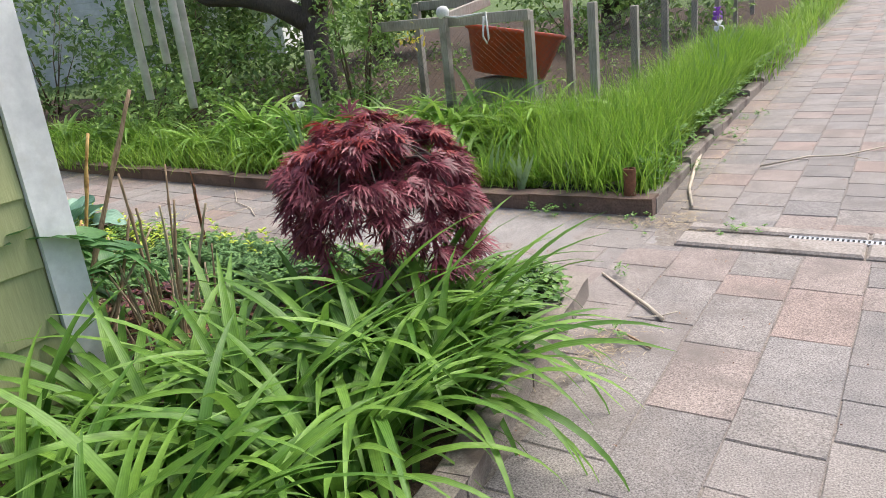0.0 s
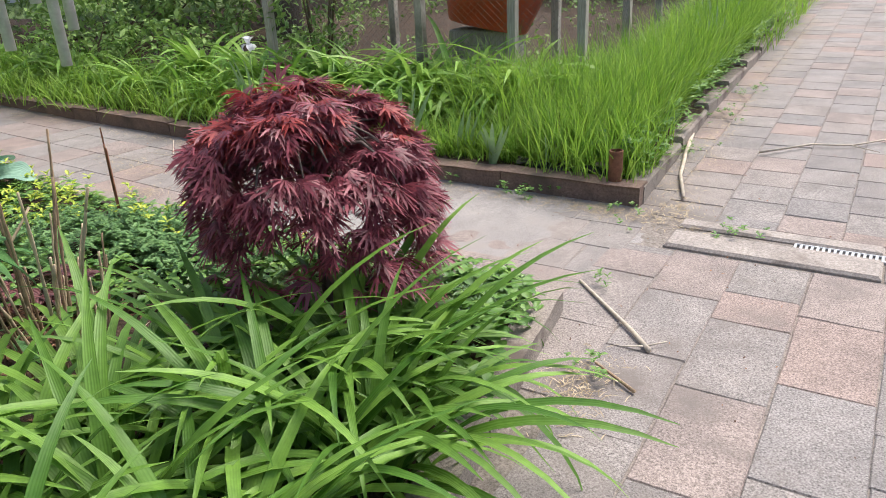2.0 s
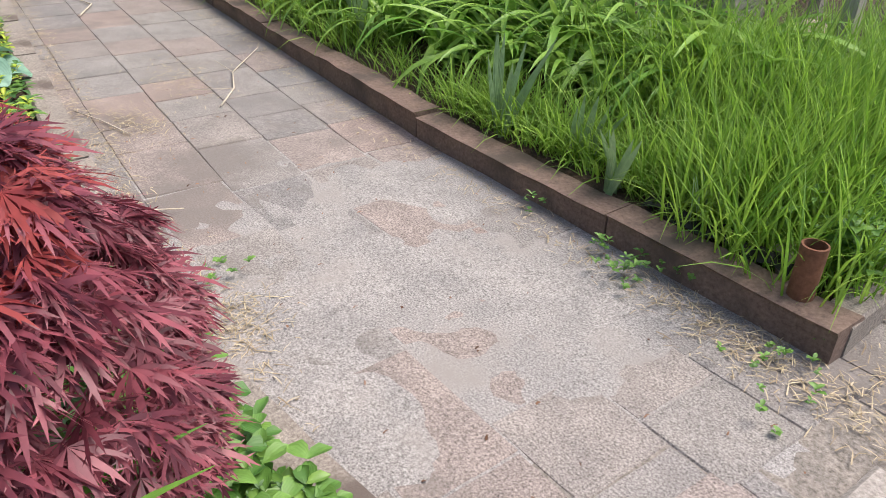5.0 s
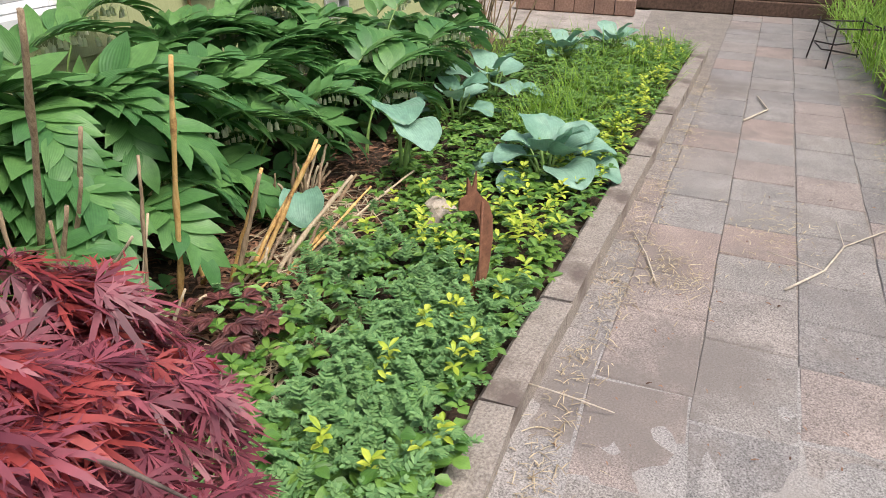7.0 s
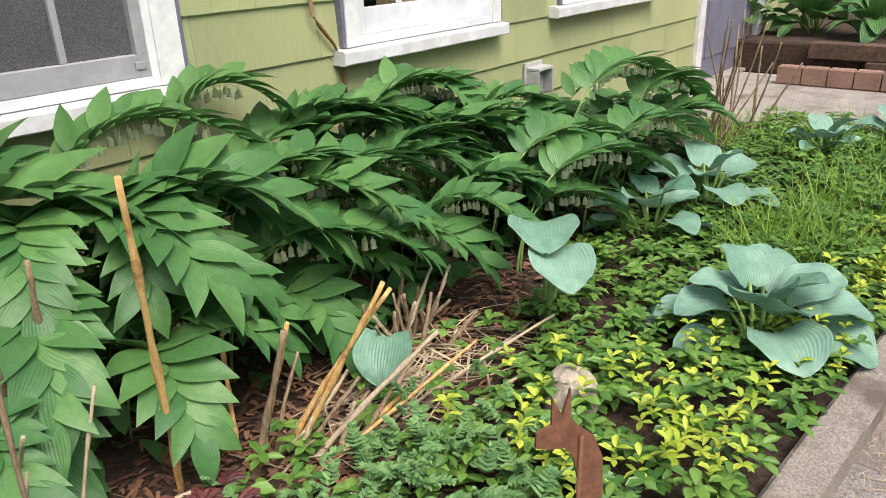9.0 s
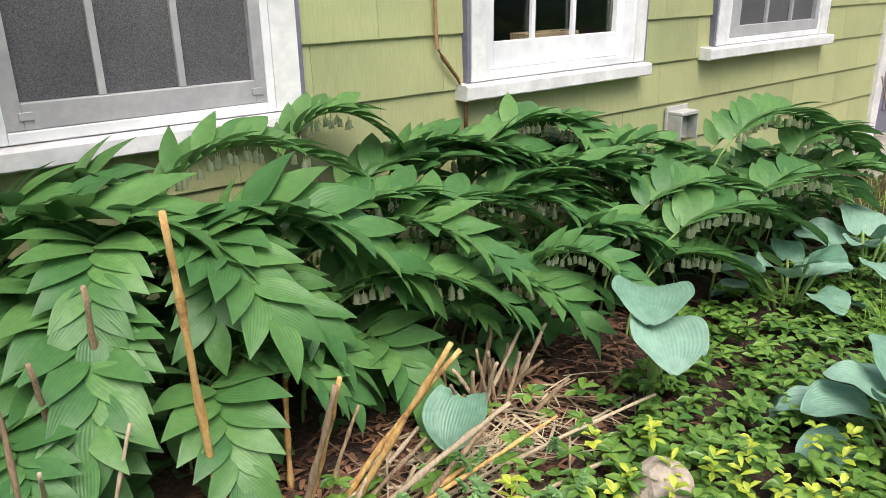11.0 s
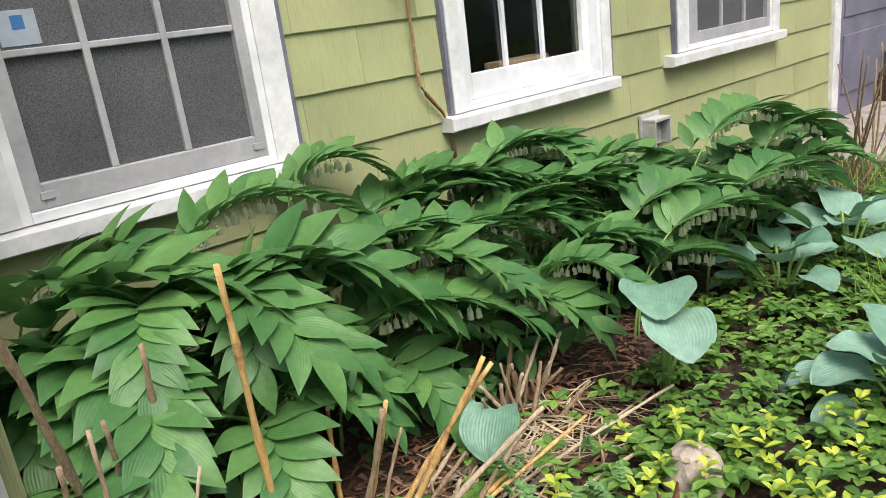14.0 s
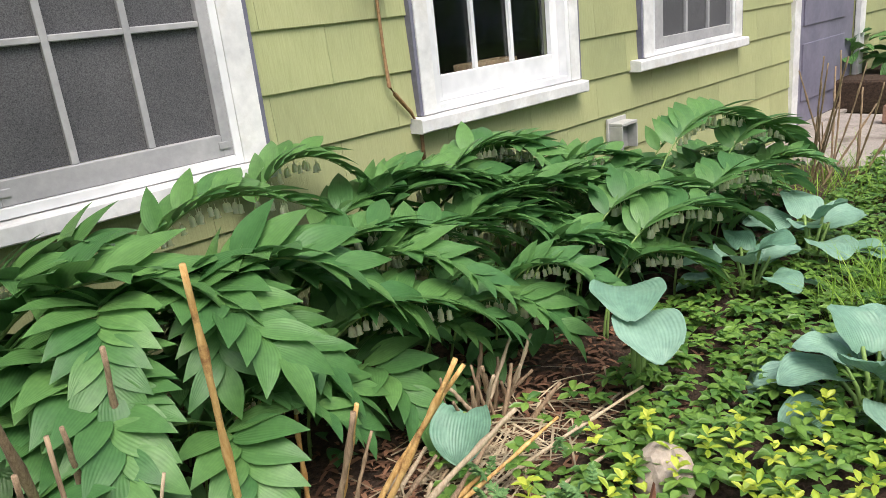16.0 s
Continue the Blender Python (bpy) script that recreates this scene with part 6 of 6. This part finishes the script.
shrub((-8.6, 8.0, 0.2), [((0, 0, 1.3), (1.5, 1.0, 1.3), 2200), ((1.6, 0.3, 1.0), (1.2, 0.8, 1.0), 1500)], "tall dark green hedge shrub in front of the neighbouring house", M_TREELEAF, (0.1, 0.17))


def tree(at, trunk, limbs, clouds, label, size=(0.12, 0.2)):
    t = thing("tree", at, label, "tree")
    gg = G()
    gg.tube(*trunk, 12)
    part("trunk", gg, M_BARK, t)
    for pts, rad in limbs:
        gl = G()
        gl.tube(pts, rad, 9)
        part("limb", gl, M_BARK, t)
    gl = G()
    for i, (c, r, n) in enumerate(clouds):
        leaf_cloud(gl, c, r, n, size, i * 1.7 + at[0], -0.1)
    part("crown", gl, M_TREELEAF, t)
    return t


tree((-5.3, 7.2, 0.15), ([(0, 0, -0.1), (0.05, 0, 0.5), (0.0, 0.05, 1.1), (0.15, 0.1, 1.8), (0.1, 0.2, 2.8)], [0.24, 0.19, 0.18, 0.15, 0.1]),
     [([(0, 0, 1.05), (-0.5, -0.1, 1.35), (-1.1, -0.1, 1.5), (-1.9, 0, 1.55), (-2.8, 0.1, 1.9)], [0.15, 0.14, 0.13, 0.11, 0.06]),
      ([(0.05, 0, 1.2), (0.5, 0.1, 1.7), (0.8, 0.2, 2.4)], [0.12, 0.1, 0.06]),
      ([(0, 0, 1.3), (-0.3, 0.2, 2.0), (-0.6, 0.3, 2.8)], [0.1, 0.09, 0.05])],
     [((-0.5, 0, 3.2), (2.2, 1.8, 1.1), 2600), ((1.2, 0.5, 3.0), (1.3, 1.2, 0.9), 1200), ((-2.6, 0.2, 2.9), (1.2, 1.0, 0.8), 1000)], "old spreading tree with a low crooked limb")
for x, y, h in ((-11, 10, 4.5), (-7.5, 11.5, 5.0), (-3.5, 13.5, 5.0), (-13, 5, 5.0), (-14, 0.5, 5.5), (-2.5, 24, 6), (4.5, 34, 7), (-6, 20, 6), (8, 25, 7), (9, 12, 6)):
    tree((x, y, rise_at(y) - 0.05), ([(0, 0, -0.1), (0.1, 0, h * 0.3), (0, 0.1, h * 0.8)], [0.22, 0.17, 0.06]), [([(0.05, 0, h * 0.35), (0.8, 0.2, h * 0.6)], [0.1, 0.04]), ([(0.05, 0, h * 0.3), (-0.9, 0.1, h * 0.55)], [0.1, 0.04])],
         [((0, 0, h * 0.75), (1.6, 1.6, h * 0.3), 1500), ((0.5, -0.4, h * 0.35), (1.7, 1.4, h * 0.3), 2200)], "leafy green tree beyond the garden fence", (0.14, 0.24))

# weeds and seedlings of the vegetable plot behind the fence
g = G()
for _ in range(44):
    x, y = U(-6.0, -1.1), U(5.3, 11.0)
    leaf_cloud(g, (x, y, rise_at(y) + 0.16), (U(0.15, 0.4), U(0.15, 0.4), U(0.12, 0.3)), 60, (0.05, 0.1), x, -0.3)
tagged(part("plot_weeds", g, M_SHRUB), "weeds and seedlings in the dark vegetable plot", "weed", kind="stuff")
shrub((-3.0, 10.6, 0.4), [((0, 0, 0.8), (1.3, 0.7, 0.8), 1500), ((1.6, 0.2, 0.6), (0.9, 0.6, 0.6), 900)], "green shrub at the back of the vegetable plot", M_SHRUB, (0.09, 0.14))

# neighbour's house beyond the trees
nh = thing("neighbour_house", (-15.5, 11.5, 0.3), "white clapboard house beyond the trees", "house", rz=35)
g = G()
for k in range(26):
    g = G()
    g.box(-4, 4, -0.02 - 0.006, 0.02, 0.16 * k, 0.16 * k + 0.158, 0.006)
    part("clapboard", g, M_FARHOUSE, nh, smooth=False)
g = G()
g.box(-4, 4, 0.03, 6, 0, 4.2, 0.01)
part("wall", g, M_FARHOUSE, nh, smooth=False)
g = G()
g.add([(-4.3, -0.4, 4.2), (4.3, -0.4, 4.2), (4.3, 6.4, 4.2), (-4.3, 6.4, 4.2), (-4.3, 3, 6.6), (4.3, 3, 6.6)], [(0, 1, 5, 4), (2, 3, 4, 5), (1, 2, 5), (3, 0, 4)])
part("roof", g, M_ROOF, nh, smooth=False)

# pot and parked wheel at the head of the drive
pt = thing("nursery_pot", (-0.02, 14.2, rise_at(14.2)), "black nursery pot with a green plant beside the drive", "plant pot")
g = G()
rows = []
for r, z in ((0.12, 0.0), (0.15, 0.26), (0.165, 0.26), (0.165, 0.3), (0.145, 0.3), (0.14, 0.24)):
    rows.append([(r * math.cos(2 * math.pi * s / 20), r * math.sin(2 * math.pi * s / 20), z) for s in range(21)])
g.grid(rows)
part("pot", g, M_POT, pt)
g = G()
leaf_cloud(g, (0, 0, 0.4), (0.16, 0.16, 0.18), 140, (0.05, 0.08), 3.0)
part("plant", g, M_SHRUB, pt)

# brick edged planter near the door
bpz = thing("block_planter", (-7.85, 1.0, 0.0), "low planter edge of red brown blocks near the door", "planter")
for k in range(6):
    g = G()
    g.box(-0.06, 0.06, -0.4 + 0.21 * k, -0.4 + 0.21 * k + 0.2, 0.0, 0.16, 0.01)
    part("block", g, M_BRICK, bpz, smooth=False)
